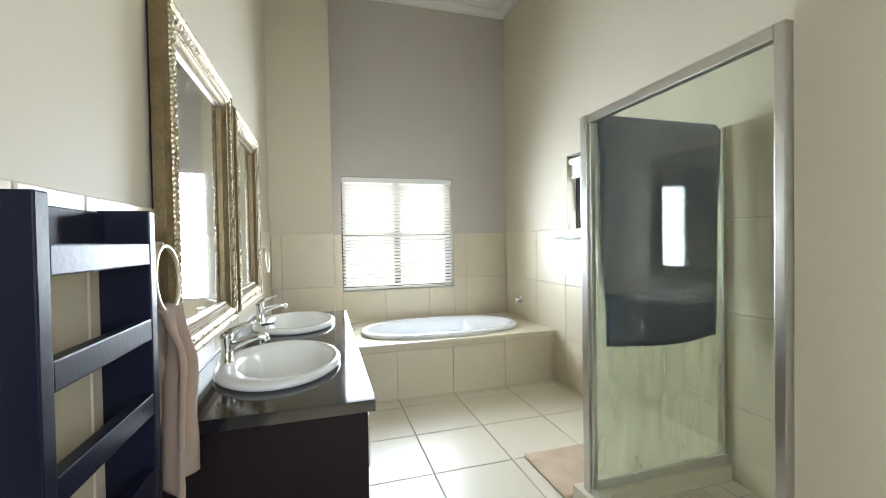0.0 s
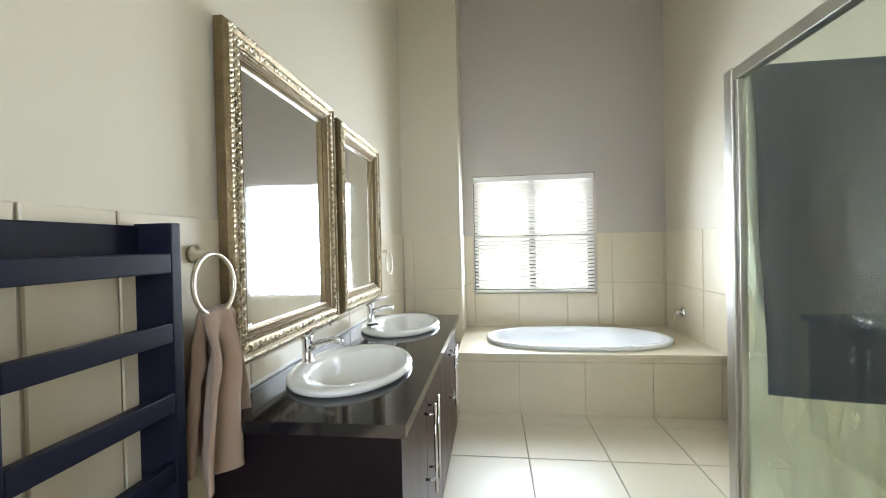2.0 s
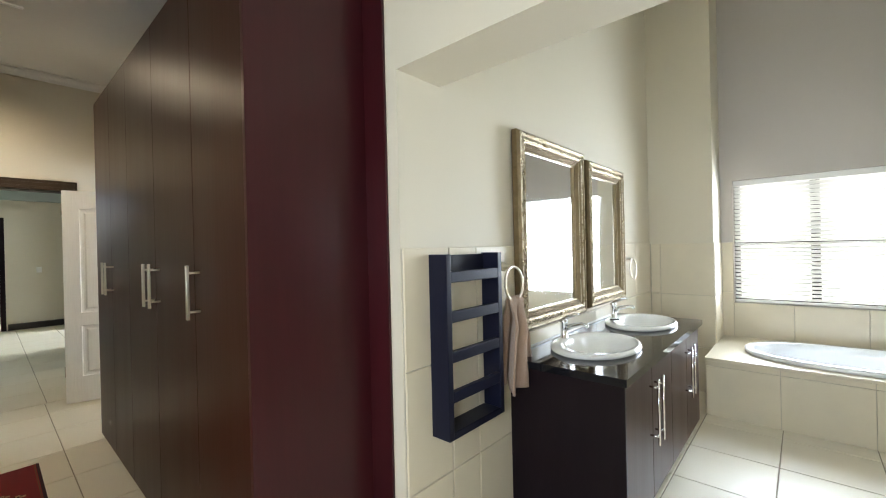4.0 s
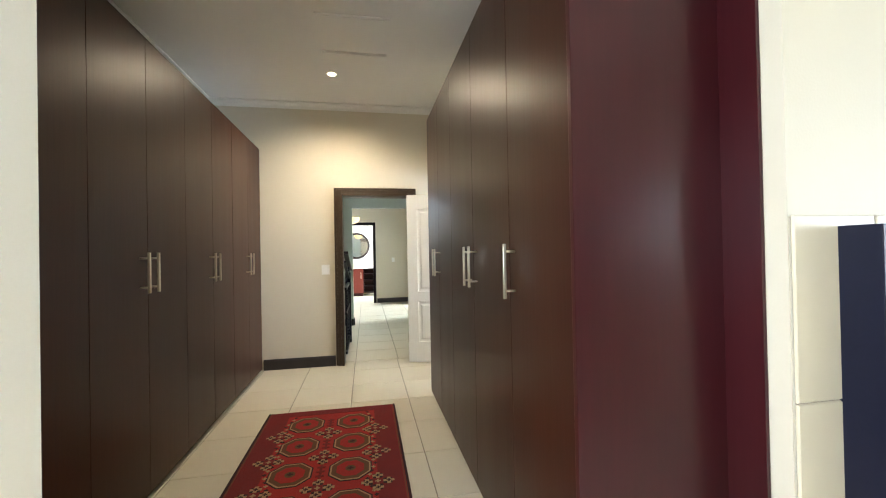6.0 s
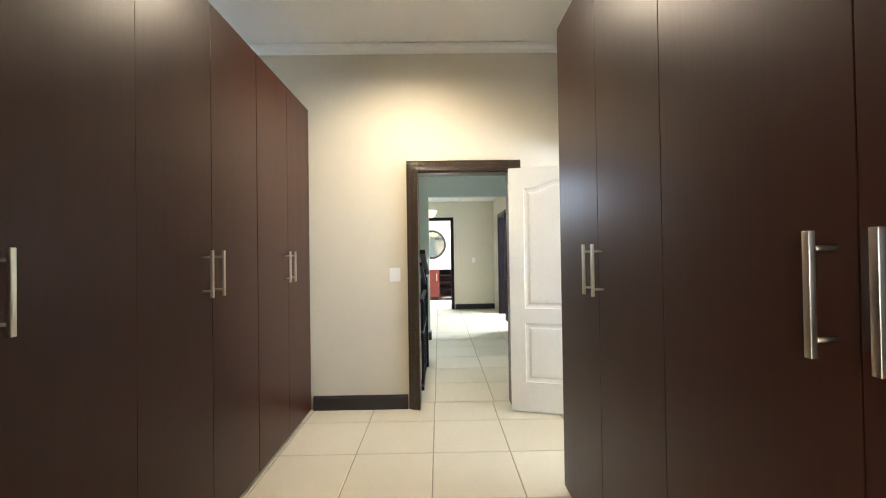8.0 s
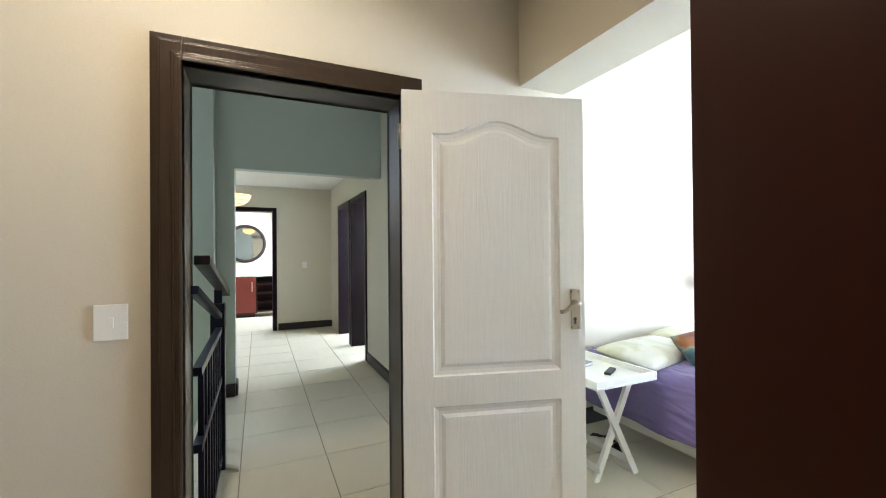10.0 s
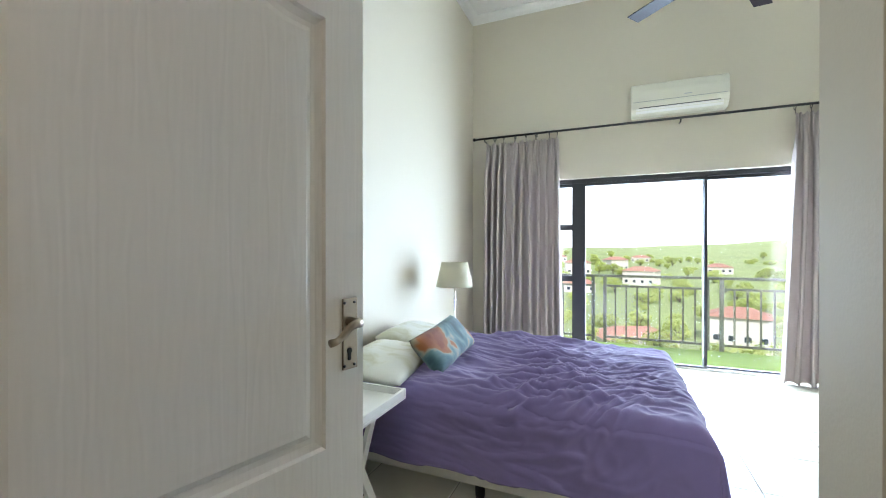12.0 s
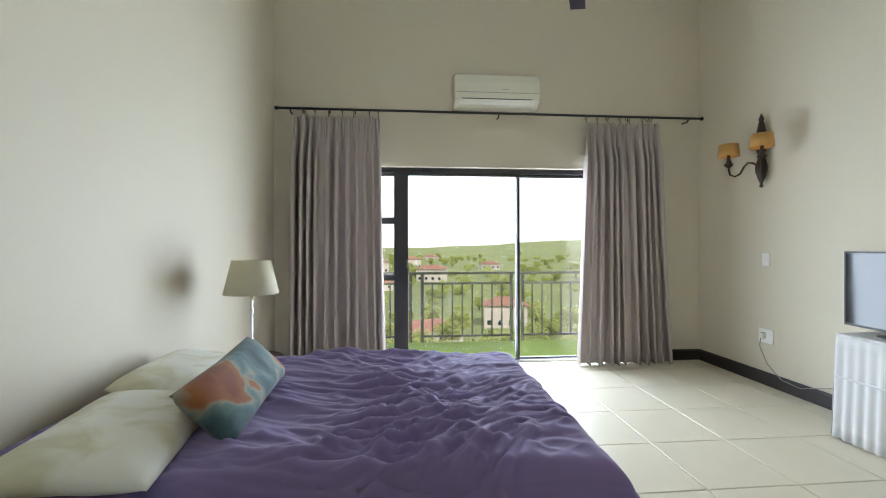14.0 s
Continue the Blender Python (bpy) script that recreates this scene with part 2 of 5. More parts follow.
IRON = mat("dark_bronze_iron", (0.040, 0.028, 0.022), 0.45, 0.5, var=0.4, scale=16, fine=90, bump=0.2)
RUGRED = mat("rug_red_wool", (0.33, 0.016, 0.014), 0.95, var=0.25, scale=6, fine=240, bump=0.5)
RUGDARK = mat("rug_dark_wool", (0.035, 0.012, 0.014), 0.95, var=0.3, scale=8, fine=240, bump=0.5)
RUGCREAM = mat("rug_cream_wool", (0.36, 0.25, 0.14), 0.95, var=0.2, scale=8, fine=240, bump=0.5)
RUGDEEP = mat("rug_wine_wool", (0.17, 0.010, 0.012), 0.95, var=0.3, scale=8, fine=240, bump=0.5)
RUGOLIVE = mat("rug_olive_wool", (0.12, 0.055, 0.022), 0.95, var=0.25, scale=8, fine=240, bump=0.5)
STRIPE = mat("white_striped_cloth", (0.66, 0.66, 0.66), 0.85, var=0.05, fine=200, bump=0.1)
SCREEN = mat("black_screen_glass", (0.006, 0.007, 0.008), 0.06, var=0.1, bump=0.0)
GRASS = mat("green_turf", (0.27, 0.40, 0.05), 0.9, var=0.3, scale=5, fine=160, bump=0.8)
LEAF = mat("foliage", (0.20, 0.25, 0.055), 0.7, var=0.35, scale=0.6, fine=5, bump=0.0, rand=0.4, tint=(0.42, 0.46, 0.14))
BARK = mat("bark", (0.10, 0.07, 0.05), 0.9, var=0.3, scale=5, fine=30, bump=0.6)
GROUND = mat("valley_ground", (0.15, 0.20, 0.06), 0.95, var=0.4, scale=0.05, fine=1.2, bump=0.3, tint=(0.26, 0.31, 0.11))
RENDERW = mat("house_plaster", (0.66, 0.60, 0.52), 0.85, var=0.08, scale=1, fine=20, bump=0.1, rand=0.4)
ROOF = mat("clay_roof", (0.34, 0.17, 0.12), 0.85, var=0.2, scale=2, fine=14, bump=0.4, rand=0.5)
CONCRETE = mat("balcony_concrete", (0.45, 0.43, 0.38), 0.85, var=0.12, scale=3, fine=40, bump=0.2)
DARKGLASS = mat("dark_window_glass", (0.03, 0.04, 0.05), 0.1, var=0.2, bump=0.0)
BLACKPL = mat("black_plastic", (0.015, 0.015, 0.016), 0.4, var=0.2, bump=0.0)
BLIND = mat("white_blind_slat", (0.86, 0.86, 0.84), 0.5, var=0.02, bump=0.0)
GLASS = clear_glass("window_glass")
SHOWERG = clear_glass("limescaled_shower_glass", (0.94, 0.97, 0.92), mixing=0.06, haze=0.05)
MILKY = clear_glass("heavily_limescaled_glass", (0.94, 0.97, 0.92), haze=0.42)


def see_through(m, color, share):
    """Let a share of the light through a thin cloth or slat."""
    n, l = m.node_tree.nodes, m.node_tree.links
    tl, mx = n.new("ShaderNodeBsdfTranslucent"), n.new("ShaderNodeMixShader")
    tl.inputs[0].default_value, mx.inputs[0].default_value = (*color, 1), share
    l.new(n["Principled BSDF"].outputs[0], mx.inputs[1])
    l.new(tl.outputs[0], mx.inputs[2])
    l.new(mx.outputs[0], n["Material Output"].inputs[0])
    return m


SLAT = see_through(mat("white_blind_slat_lit", (0.80, 0.80, 0.78), 0.5, var=0.02, bump=0.0), (0.90, 0.91, 0.88), 0.5)
see_through(LEAF, (0.42, 0.50, 0.10), 0.35)
see_through(CURTAIN, (0.62, 0.54, 0.50), 0.14)
LAMPON = glow("warm_lamp_face", (1.0, 0.72, 0.36), 14)

# ---------- mesh helpers ----------


def box(bm, x0, x1, y0, y1, z0, z1, bevel=0.0):
    vs = [bm.verts.new((x, y, z)) for z in (z0, z1) for y in (y0, y1) for x in (x0, x1)]
    fs = [bm.faces.new([vs[i] for i in q]) for q in ((0, 2, 3, 1), (4, 5, 7, 6), (0, 1, 5, 4), (2, 6, 7, 3), (0, 4, 6, 2), (1, 3, 7, 5))]
    if bevel:
        es = list({e for f in fs for e in f.edges})
        bmesh.ops.bevel(bm, geom=es, offset=bevel, segments=2, affect="EDGES", profile=0.6)
    return bm


def boxes(*dims, bevel=0.0):
    bm = bmesh.new()
    for d in dims:
        box(bm, *d, bevel=bevel)
    return bm


def holed_slab(bm, rect, centre, radii, z0, z1, seg=48, power=1.0):
    """A slab with an oval hole through it."""
    x0, x1, y0, y1 = rect
    cx, cy = centre
    angles = sorted([2 * math.pi * j / seg for j in range(seg)] + [math.atan2(y - cy, x - cx) % (2 * math.pi) for x in (x0, x1) for y in (y0, y1)])
    rings = {}
    for z in (z0, z1):
        out, inn = [], []
        for a in angles:
            c, s = math.cos(a), math.sin(a)
            k = min((x1 - cx) / c if c > 1e-9 else (x0 - cx) / c if c < -1e-9 else 1e9, (y1 - cy) / s if s > 1e-9 else (y0 - cy) / s if s < -1e-9 else 1e9)
            out.append(bm.verts.new((cx + c * k, cy + s * k, z)))
            inn.append(bm.verts.new((cx + radii[0] * math.copysign(abs(c) ** power, c), cy + radii[1] * math.copysign(abs(s) ** power, s), z)))
        rings[z] = (out, inn)
    k = len(angles)
    for j in range(k):
        i = (j + 1) % k
        for z in (z0, z1):
            o, n = rings[z]
            bm.faces.new((o[j], o[i], n[i], n[j]))
        for w in (0, 1):
            a, b = rings[z0][w], rings[z1][w]
            bm.faces.new((a[j], a[i], b[i], b[j]))
    return bm


def tube(bm, pts, r, seg=10, closed=False):
    """A round bar along a line of points; r is one radius or one for each point."""
    pts = [Vector(p) for p in pts]
    k = len(pts)
    rings = []
    up = None
    for i, p in enumerate(pts):
        if closed:
            d = pts[(i + 1) % k] - pts[i - 1]
        else:
            d = pts[min(i + 1, k - 1)] - pts[max(i - 1, 0)]
        d.normalize()
        if up is None:
            up = Vector((0, 0, 1)) if abs(d.z) < 0.9 else Vector((1, 0, 0))
        a = d.cross(up).normalized()
        b = a.cross(d).normalized()
        up = b
        rad = r[i] if isinstance(r, (list, tuple)) else r
        rings.append([bm.verts.new(p + rad * (math.cos(2 * math.pi * j / seg) * a + math.sin(2 * math.pi * j / seg) * b)) for j in range(seg)])
    for i in range(k if closed else k - 1):
        q, w = rings[i], rings[(i + 1) % k]
        for j in range(seg):
            bm.faces.new((q[j], q[(j + 1) % seg], w[(j + 1) % seg], w[j]))
    if not closed:
        bm.faces.new(list(reversed(rings[0])))
        bm.faces.new(rings[-1])
    for f in bm.faces:
        f.smooth = True
    return bm


def lathe(bm, profile, centre=(0, 0, 0), seg=24, sx=1.0, sy=1.0, smooth=True):
    """A turned shape from (radius, height) pairs."""
    rings = []
    for r, z in profile:
        rings.append([bm.verts.new((centre[0] + sx * r * math.cos(2 * math.pi * j / seg), centre[1] + sy * r * math.sin(2 * math.pi * j / seg), centre[2] + z)) for j in range(seg)])
    for q, w in zip(rings, rings[1:]):
        for j in range(seg):
            f = bm.faces.new((q[j], q[(j + 1) % seg], w[(j + 1) % seg], w[j]))
            f.smooth = smooth
    bm.faces.new(list(reversed(rings[0])))
    bm.faces.new(rings[-1])
    return bm


def prism(bm, outline, axis, a, b):
    """A slab: an outline in the plane across the axis, from a to b along it."""
    put = {"x": lambda u, v, w: (w, u, v), "y": lambda u, v, w: (u, w, v), "z": lambda u, v, w: (u, v, w)}[axis]
    lo = [bm.verts.new(put(u, v, a)) for u, v in outline]
    hi = [bm.verts.new(put(u, v, b)) for u, v in outline]
    bm.faces.new(lo[::-1])
    bm.faces.new(hi)
    k = len(outline)
    for i in range(k):
        bm.faces.new((lo[i], lo[(i + 1) % k], hi[(i + 1) % k], hi[i]))
    bmesh.ops.recalc_face_normals(bm, faces=bm.faces)
    return bm


def sheet(fn, nu, nv, smooth=True):
    """A grid of (nu + 1) x (nv + 1) points from fn(u, v) with u, v in 0..1."""
    bm = bmesh.new()
    g = [[bm.verts.new(fn(i / nu, j / nv)) for j in range(nv + 1)] for i in range(nu + 1)]
    for i in range(nu):
        for j in range(nv):
            bm.faces.new((g[i][j], g[i + 1][j], g[i + 1][j + 1], g[i][j + 1])).smooth = smooth
    return bm


def part(name, bm, material, parent=None, label="", thick=0.0):
    bmesh.ops.recalc_face_normals(bm, faces=bm.faces)
    me = bpy.data.meshes.new(name)
    bm.to_mesh(me)
    bm.free()
    me.materials.append(material)
    ob = new(name, me)
    if parent:
        ob.parent = parent
    if label:
        ob["label"] = label
    if thick:
        s = ob.modifiers.new("thickness", "SOLIDIFY")
        s.thickness, s.offset = thick, 0
    return ob


def thing(name, label, category, at=(0, 0, 0), rz=0.0, group=""):
    ob = new(name)
    ob.empty_display_size = 0.1
    ob.matrix_basis = pose(*at, 0, 0, rz)
    return tagged(ob, label, category, group)


def structure(name, bm, material, label, category="wall"):
    return tagged(part(name, bm, material), label, category, kind="structure")

# ---------- the large structure ----------
H1 = 4.4
structure("wall_bath_north", boxes((0.9, 1.54, 4.74, 4.97, 0, H1), (2.735, 3.6, 4.74, 4.97, 0, H1), (1.54, 2.735, 4.74, 4.97, 0, 0.79),
          (1.54, 2.735, 4.74, 4.97, 1.97, H1)), GREYP, "tall grey-beige painted wall behind the bath")
wall_bn = bpy.data.objects["wall_bath_north"]
wall_be = structure("wall_bath_east", boxes((3.38, 3.6, 0.9, 2.9, 0, H1), (3.38, 3.6, 3.52, 4.74, 0, H1), (3.38, 3.6, 2.9, 3.52, 0, 1.36),
                    (3.38, 3.6, 2.9, 3.52, 2.0, H1)), PAINT, "cream painted bathroom wall with a small window")
wall_bw = structure("wall_between", boxes((0.63, 0.9, 1.22, 5.3, 0, H1)), PAINT, "beige painted wall between bathroom and bedroom")
pier = structure("wall_pier", boxes((0.902, 1.44, 4.3, 4.738, 0, H1 - 0.01)), PAINT, "boxed-in beige pier beside the bath")
structure("wall_cross", boxes((-1.99, 0.6, 1.03, 1.22, 0, H1), (0.6, 0.9, 0.955, 1.22, 0, H1), (2.55, 3.38, 0.955, 1.22, 0, H1), (-4.25, -3.22, 1.03, 1.22, 0, H1),
          (-3.22, -1.99, 1.03, 1.30, 2.157, H1), (0.9, 2.55, 0.955, 1.20, 2.07, H1)), PAINT, "beige wall with two wide openings under beams")
structure("wall_door", boxes((-3.36, -3.22, -2.05, -0.375, 0, H1), (-3.36, -3.22, 0.42, 1.03, 0, H1), (-3.36, -3.22, -0.375, 0.42, 2.02, H1)),
          PAINT, "beige painted wall round the dark door frame")
structure("wall_closet_south", boxes((-3.22, 0.2, -2.05, -1.85, 0, 3.3)), PAINT, "beige wall behind the wardrobes")
structure("wall_pier", boxes((0.80, 0.96, -1.312, -0.745, 0, 3.09)), PAINT, "pale wall pier at the end of the wardrobes")
# The window opening is added, unseen, to hold the daylight lamp.
structure("wall_dressing_south", boxes((0.178, 1.3, -2.05, -1.31, 0, 3.3), (2.7, 3.6, -1.5, -1.31, 0, 3.3), (1.3, 2.7, -1.5, -1.31, 0, 1.0), (1.3, 2.7, -1.5, -1.31, 2.1, 3.3)), PAINT, "pale wall beside the wardrobes with an added unseen window opening")
structure("wall_dressing_east", boxes((3.38, 3.6, -1.31, 0.9, 0, 3.3)), PAINT, "pale wall of the dressing room")
structure("wall_bed_west", boxes((-4.25, -4.03, 1.22, 5.55, 0, H1)), PAINT, "cream painted wall at the head of the bed")
structure("wall_bed_north", boxes((-4.03, -3.3, 5.3, 5.55, 0, H1), (-0.2, 0.9, 5.3, 5.55, 0, H1), (-3.3, -0.2, 5.3, 5.55, 2.13, H1)),
          PAINT, "grey-beige wall round the sliding door")
structure("ceiling_bath", boxes((0.9, 3.38, 1.22, 4.74, 3.87, 3.97)), CEIL, "white flat bathroom ceiling", "ceiling")
structure("ceiling_bedroom", boxes((-4.03, 0.63, 1.22, 5.3, 4.28, 4.38)), CEIL, "white flat high bedroom ceiling", "ceiling")
structure("ceiling_closet", boxes((-3.22, 0.6, -1.85, 1.03, 3.09, 3.2), (0.6, 3.38, -1.85, 0.955, 3.09, 3.2)), CEIL, "white dressing room ceiling", "ceiling")
structure("roof_slab", boxes((-4.25, 3.6, -2.05, 5.55, 4.45, 4.6)), CONCRETE, "plain roof slab over the rooms", "roof")


def cornice(name, pts, z, s=0.07):
    """A cove moulding along a wall's top: from point to point, room side to the left."""
    bm = bmesh.new()
    for (x0, y0), (x1, y1) in zip(pts, pts[1:]):
        d = Vector((x1 - x0, y1 - y0, 0)).normalized()
        n = Vector((-d.y, d.x, 0))
        prof = [(0.001, -s), (0.012, -s), (0.018, -0.6 * s), (0.035, -0.3 * s), (0.6 * s, -0.018), (s, -0.012), (s, -0.001), (0.001, -0.001)]
        a = [bm.verts.new(Vector((x0, y0, z + v)) + n * u) for u, v in prof]
        b = [bm.verts.new(Vector((x1, y1, z + v)) + n * u) for u, v in prof]
        for i in range(len(prof)):
            j = (i + 1) % len(prof)
            bm.faces.new((a[i], a[j], b[j], b[i]))
        bm.faces.new(a)
        bm.faces.new(b[::-1])
    return structure(name, bm, CEIL, "white coved plaster cornice", "cornice")


cornice("trim_cornice_bath", [(0.9, 1.22), (3.38, 1.22), (3.38, 4.74), (1.44, 4.74), (1.44, 4.3), (0.9, 4.3), (0.9, 1.22)], 3.87)
cornice("trim_cornice_bedroom", [(-4.03, 1.22), (0.63, 1.22), (0.63, 5.3), (-4.03, 5.3), (-4.03, 1.22)], 4.28, 0.09)
cornice("trim_cornice_closet", [(-3.22, -1.85), (0.2, -1.85), (0.2, -1.31), (3.38, -1.31), (3.38, 0.955), (0.6, 0.955), (0.6, 1.03), (-3.22, 1.03), (-3.22, -1.85)], 3.09)

# hall beyond the door
wall_hn = structure("wall_hall_north", boxes((-6.62, -3.36, 1.1, 1.3, 0, 3.45), (-7.6, -7.5, 1.1, 1.3, 0, 3.45), (-9.29, -8.5, 1.1, 1.3, 0, 3.45),
                    (-7.5, -6.62, 1.1, 1.3, 2.08, 3.45), (-8.5, -7.6, 1.1, 1.3, 2.08, 3.45)), PAINT, "pale hall wall with two dark-framed doors")
structure("wall_hall_end", boxes((-9.5, -9.29, 0.1, 1.3, 0, 3.0), (-9.5, -9.29, -2.2, -0.75, 0, 3.0), (-9.5, -9.29, -0.75, 0.1, 2.1, 3.0)), PAINT,
          "pale wall at the end of the hall")
structure("wall_hall_south", boxes((-6.12, -5.932, -2.2, -0.34, 0, 3.45), (-9.29, -5.932, -2.35, -2.2, 0, 3.0)), HALLP, "pale green-grey hall wall beside the stairs")
structure("wall_hall_bulkhead", boxes((-6.05, -5.93, -0.34, 1.1, 2.17, 3.4)), HALLP, "green-grey bulkhead over the hall")
structure("ceiling_hall", boxes((-9.29, -6.12, -2.2, 1.1, 2.52, 2.62), (-6.12, -6.05, -0.34, 1.1, 2.52, 2.62), (-5.93, -3.36, -2.6, 1.1, 3.4, 3.5)), CEIL, "white hall ceiling", "ceiling")
# Opening in the west side is added for the stairwell lamp.
structure("wall_stairwell", boxes((-5.93, -5.75, -2.6, -2.2, -2.6, 3.4), (-5.93, -5.75, -1.0, -0.5, -2.6, 3.4), (-5.93, -5.75, -2.2, -1.0, -2.6, 1.6), (-5.93, -5.75, -2.2, -1.0, 2.8, 3.4), (-5.75, -3.3, -2.75, -2.6, -2.6, 3.4), (-3.36, -3.3, -2.6, -2.05, -2.6, 3.4), (-5.75, -3.36, -2.6, -0.45, -2.7, -2.6), (-5.93, -3.36, -0.66, -0.6, -2.6, -0.15)), HALLP,
          "green-grey stairwell walls with an added unseen window opening")
structure("wall_bathroom_two", boxes((-12.1, -11.95, -2.2, 1.3, 0, 2.6), (-11.95, -9.5, -2.35, -2.2, 0, 2.6), (-11.95, -9.5, 0.75, 0.9, 0, 2.6),
          (-12.1, -9.5, -2.35, 0.9, 2.6, 2.7)), PAINT, "cream walls of the far bathroom")
structure("wall_side_rooms", boxes((-9.4, -6.2, 2.6, 2.75, 0, 2.6), (-6.35, -6.2, 1.3, 2.6, 0, 2.6), (-9.4, -9.25, 1.3, 2.6, 0, 2.6),
          (-9.4, -6.2, 1.3, 2.6, 2.6, 2.7)), PAINT, "plain walls of the rooms off the hall")


def base(name, pts, label="dark stained skirting board", h=0.12, d=0.018):
    bm = bmesh.new()
    for (x0, y0), (x1, y1) in zip(pts[::2], pts[1::2]):
        v = Vector((x1 - x0, y1 - y0, 0)).normalized()
        n = Vector((-v.y, v.x, 0))
        prof = [(0.0, 0.0), (d, 0.0), (d, h - 0.02), (0.4 * d, h), (0.0, h)]
        a = [bm.verts.new(Vector((x0, y0, w)) + n * (u + 0.001)) for u, w in prof]
        b = [bm.verts.new(Vector((x1, y1, w)) + n * (u + 0.001)) for u, w in prof]
        for i in range(5):
            bm.faces.new((a[i], a[(i + 1) % 5], b[(i + 1) % 5], b[i]))
        bm.faces.new(a)
        bm.faces.new(b[::-1])
    return structure(name, bm, SKIRT, label, "skirting")


base("baseboard_closet", [(-3.22, -0.47), (-3.22, -1.27), (-3.22, 1.03), (-3.22, 0.52)])
base("baseboard_bedroom", [(0.63, 1.22), (0.63, 5.3), (0.61, 5.3), (-0.2, 5.3), (-3.3, 5.3), (-4.01, 5.3), (-4.03, 5.3), (-4.03, 1.22)])
base("baseboard_hall", [(-3.36, 1.1), (-6.55, 1.1), (-9.29, 1.1), (-9.29, 0.18), (-5.93, -0.34), (-5.93, -0.5), (-6.12, -0.34), (-5.93, -0.34), (-9.29, -0.84), (-9.29, -2.2)])

# door frame to the hall: stepped dark moulding and lining
df = tagged(part("door_1", boxes((-3.362, -3.218, -0.395, -0.367, 0, 2.02), (-3.362, -3.218, 0.412, 0.44, 0, 2.02), (-3.362, -3.218, -0.395, 0.44, 2.0, 2.03)), FRAMEWOOD),
            "dark stained door frame with stepped moulding", "door frame", kind="structure")
for side, x in ((1, -3.22), (-1, -3.36)):
    for w, d in ((0.095, 0.020), (0.074, 0.032), (0.066, 0.037), (0.050, 0.030), (0.034, 0.040), (0.024, 0.046), (0.012, 0.052)):
        xa, xb = sorted((x + side * 0.001, x + side * d))
        part("architrave", boxes((xa, xb, -0.367 - w, -0.367, 0, 2.005 + w), (xa, xb, 0.417, 0.417 + w, 0, 2.005 + w), (xa, xb, -0.367, 0.417, 2.005, 2.005 + w), bevel=0.003), FRAMEWOOD, df)

# ---------- door leaves ----------


def door_leaf(name, label, at, rz, m=None, handle=True):
    """A moulded two-panel door, 0.80 wide, hinged at its own zero, with an arched upper panel."""
    m = m or DOORWHITE
    t = thing(name, label, "door", at, rz)
    a, b, w = 0.12, 0.665, 0.775
    arch = [(a + (b - a) * i / 16, 1.835 + 0.06 * (0.5 - 0.5 * math.cos(2 * math.pi * min(1, max(0, (i / 16 - 0.08) / 0.84))))) for i in range(17)]
    bm = bmesh.new()
    box(bm, 0, a, 0, 0.04, 0.01, 2.005)
    box(bm, b, w, 0, 0.04, 0.01, 2.005)
    box(bm, a, b, 0, 0.04, 0.01, 0.25)
    box(bm, a, b, 0, 0.04, 0.73, 0.85)
    prism(bm, [(a, 2.005)] + arch + [(b, 2.005)], "y", 0, 0.04)
    part("frame", bm, m, t)
    for z0, top in ((0.25, None), (0.85, arch)):
        def ring(inset, y):
            if top is None:
                return [(a + inset, y, z0 + inset), (b - inset, y, z0 + inset), (b - inset, y, 0.73 - inset), (a + inset, y, 0.73 - inset)]
            k = (b - a - 2 * inset) / (b - a)
            return [(a + inset, y, z0 + inset), (b - inset, y, z0 + inset)] + [(a + inset + (u - a) * k, y, v - inset) for u, v in reversed(top)]
        bm = bmesh.new()
        for face in (1, -1):
            ys = [(0.0, 0.0), (0.006, 0.007), (0.022, 0.011), (0.034, 0.011), (0.048, 0.004), (0.07, 0.003)]
            rings = [[bm.verts.new(p) for p in ring(i, (d if face < 0 else 0.04 - d))] for i, d in ys]
            for q, r in zip(rings, rings[1:]):
                for i in range(len(q)):
                    bm.faces.new((q[i], q[(i + 1) % len(q)], r[(i + 1) % len(r)], r[i]))
            bm.faces.new(rings[-1])
        part("panel", bm, m, t)
    if handle:
        for face, y in ((1, 0.04), (-1, 0.0)):
            y0, y1 = sorted((y, y + face * 0.006))
            plate = part("lock_plate", boxes((0.710, 0.753, y0, y1, 1.02, 1.19), bevel=0.002), BRASS, t, "aged brass lock plate")
            ym = y + face * 0.045
            part("lever", tube(bmesh.new(), [(0.727, y, 1.135), (0.727, ym, 1.135), (0.715, ym + face * 0.004, 1.137), (0.70, ym, 1.130), (0.675, ym, 1.110), (0.660, ym, 1.103), (0.645, ym, 1.102)],
                 [0.012, 0.011, 0.011, 0.009, 0.008, 0.008, 0.009]), BRASS, plate)
            bm = lathe(bmesh.new(), [(0.007, 0), (0.007, 0.003)], (0, 0, 0), 10)
            box(bm, -0.004, 0.004, -0.022, 0.0, 0, 0.003)
            bmesh.ops.transform(bm, matrix=pose(0.727, y + face * 0.006, 1.065, -90 * face, 0, 0 if face > 0 else 0), verts=bm.verts)
            part("keyhole", bm, BLACKPL, plate)
            for sx, sz in ((0.713, 1.03), (0.742, 1.03), (0.713, 1.18), (0.742, 1.18)):
                part("screw", tube(bmesh.new(), [(sx, y + face * 0.005, sz), (sx, y + face * 0.0085, sz)], 0.0035, 6), BLACKPL, plate)
        for z in (0.25, 1.78):
            part("hinge", tube(bmesh.new(), [(-0.006, 0.044, z), (-0.006, 0.044, z + 0.1)], 0.008, 8), BRASS, t)
    return t


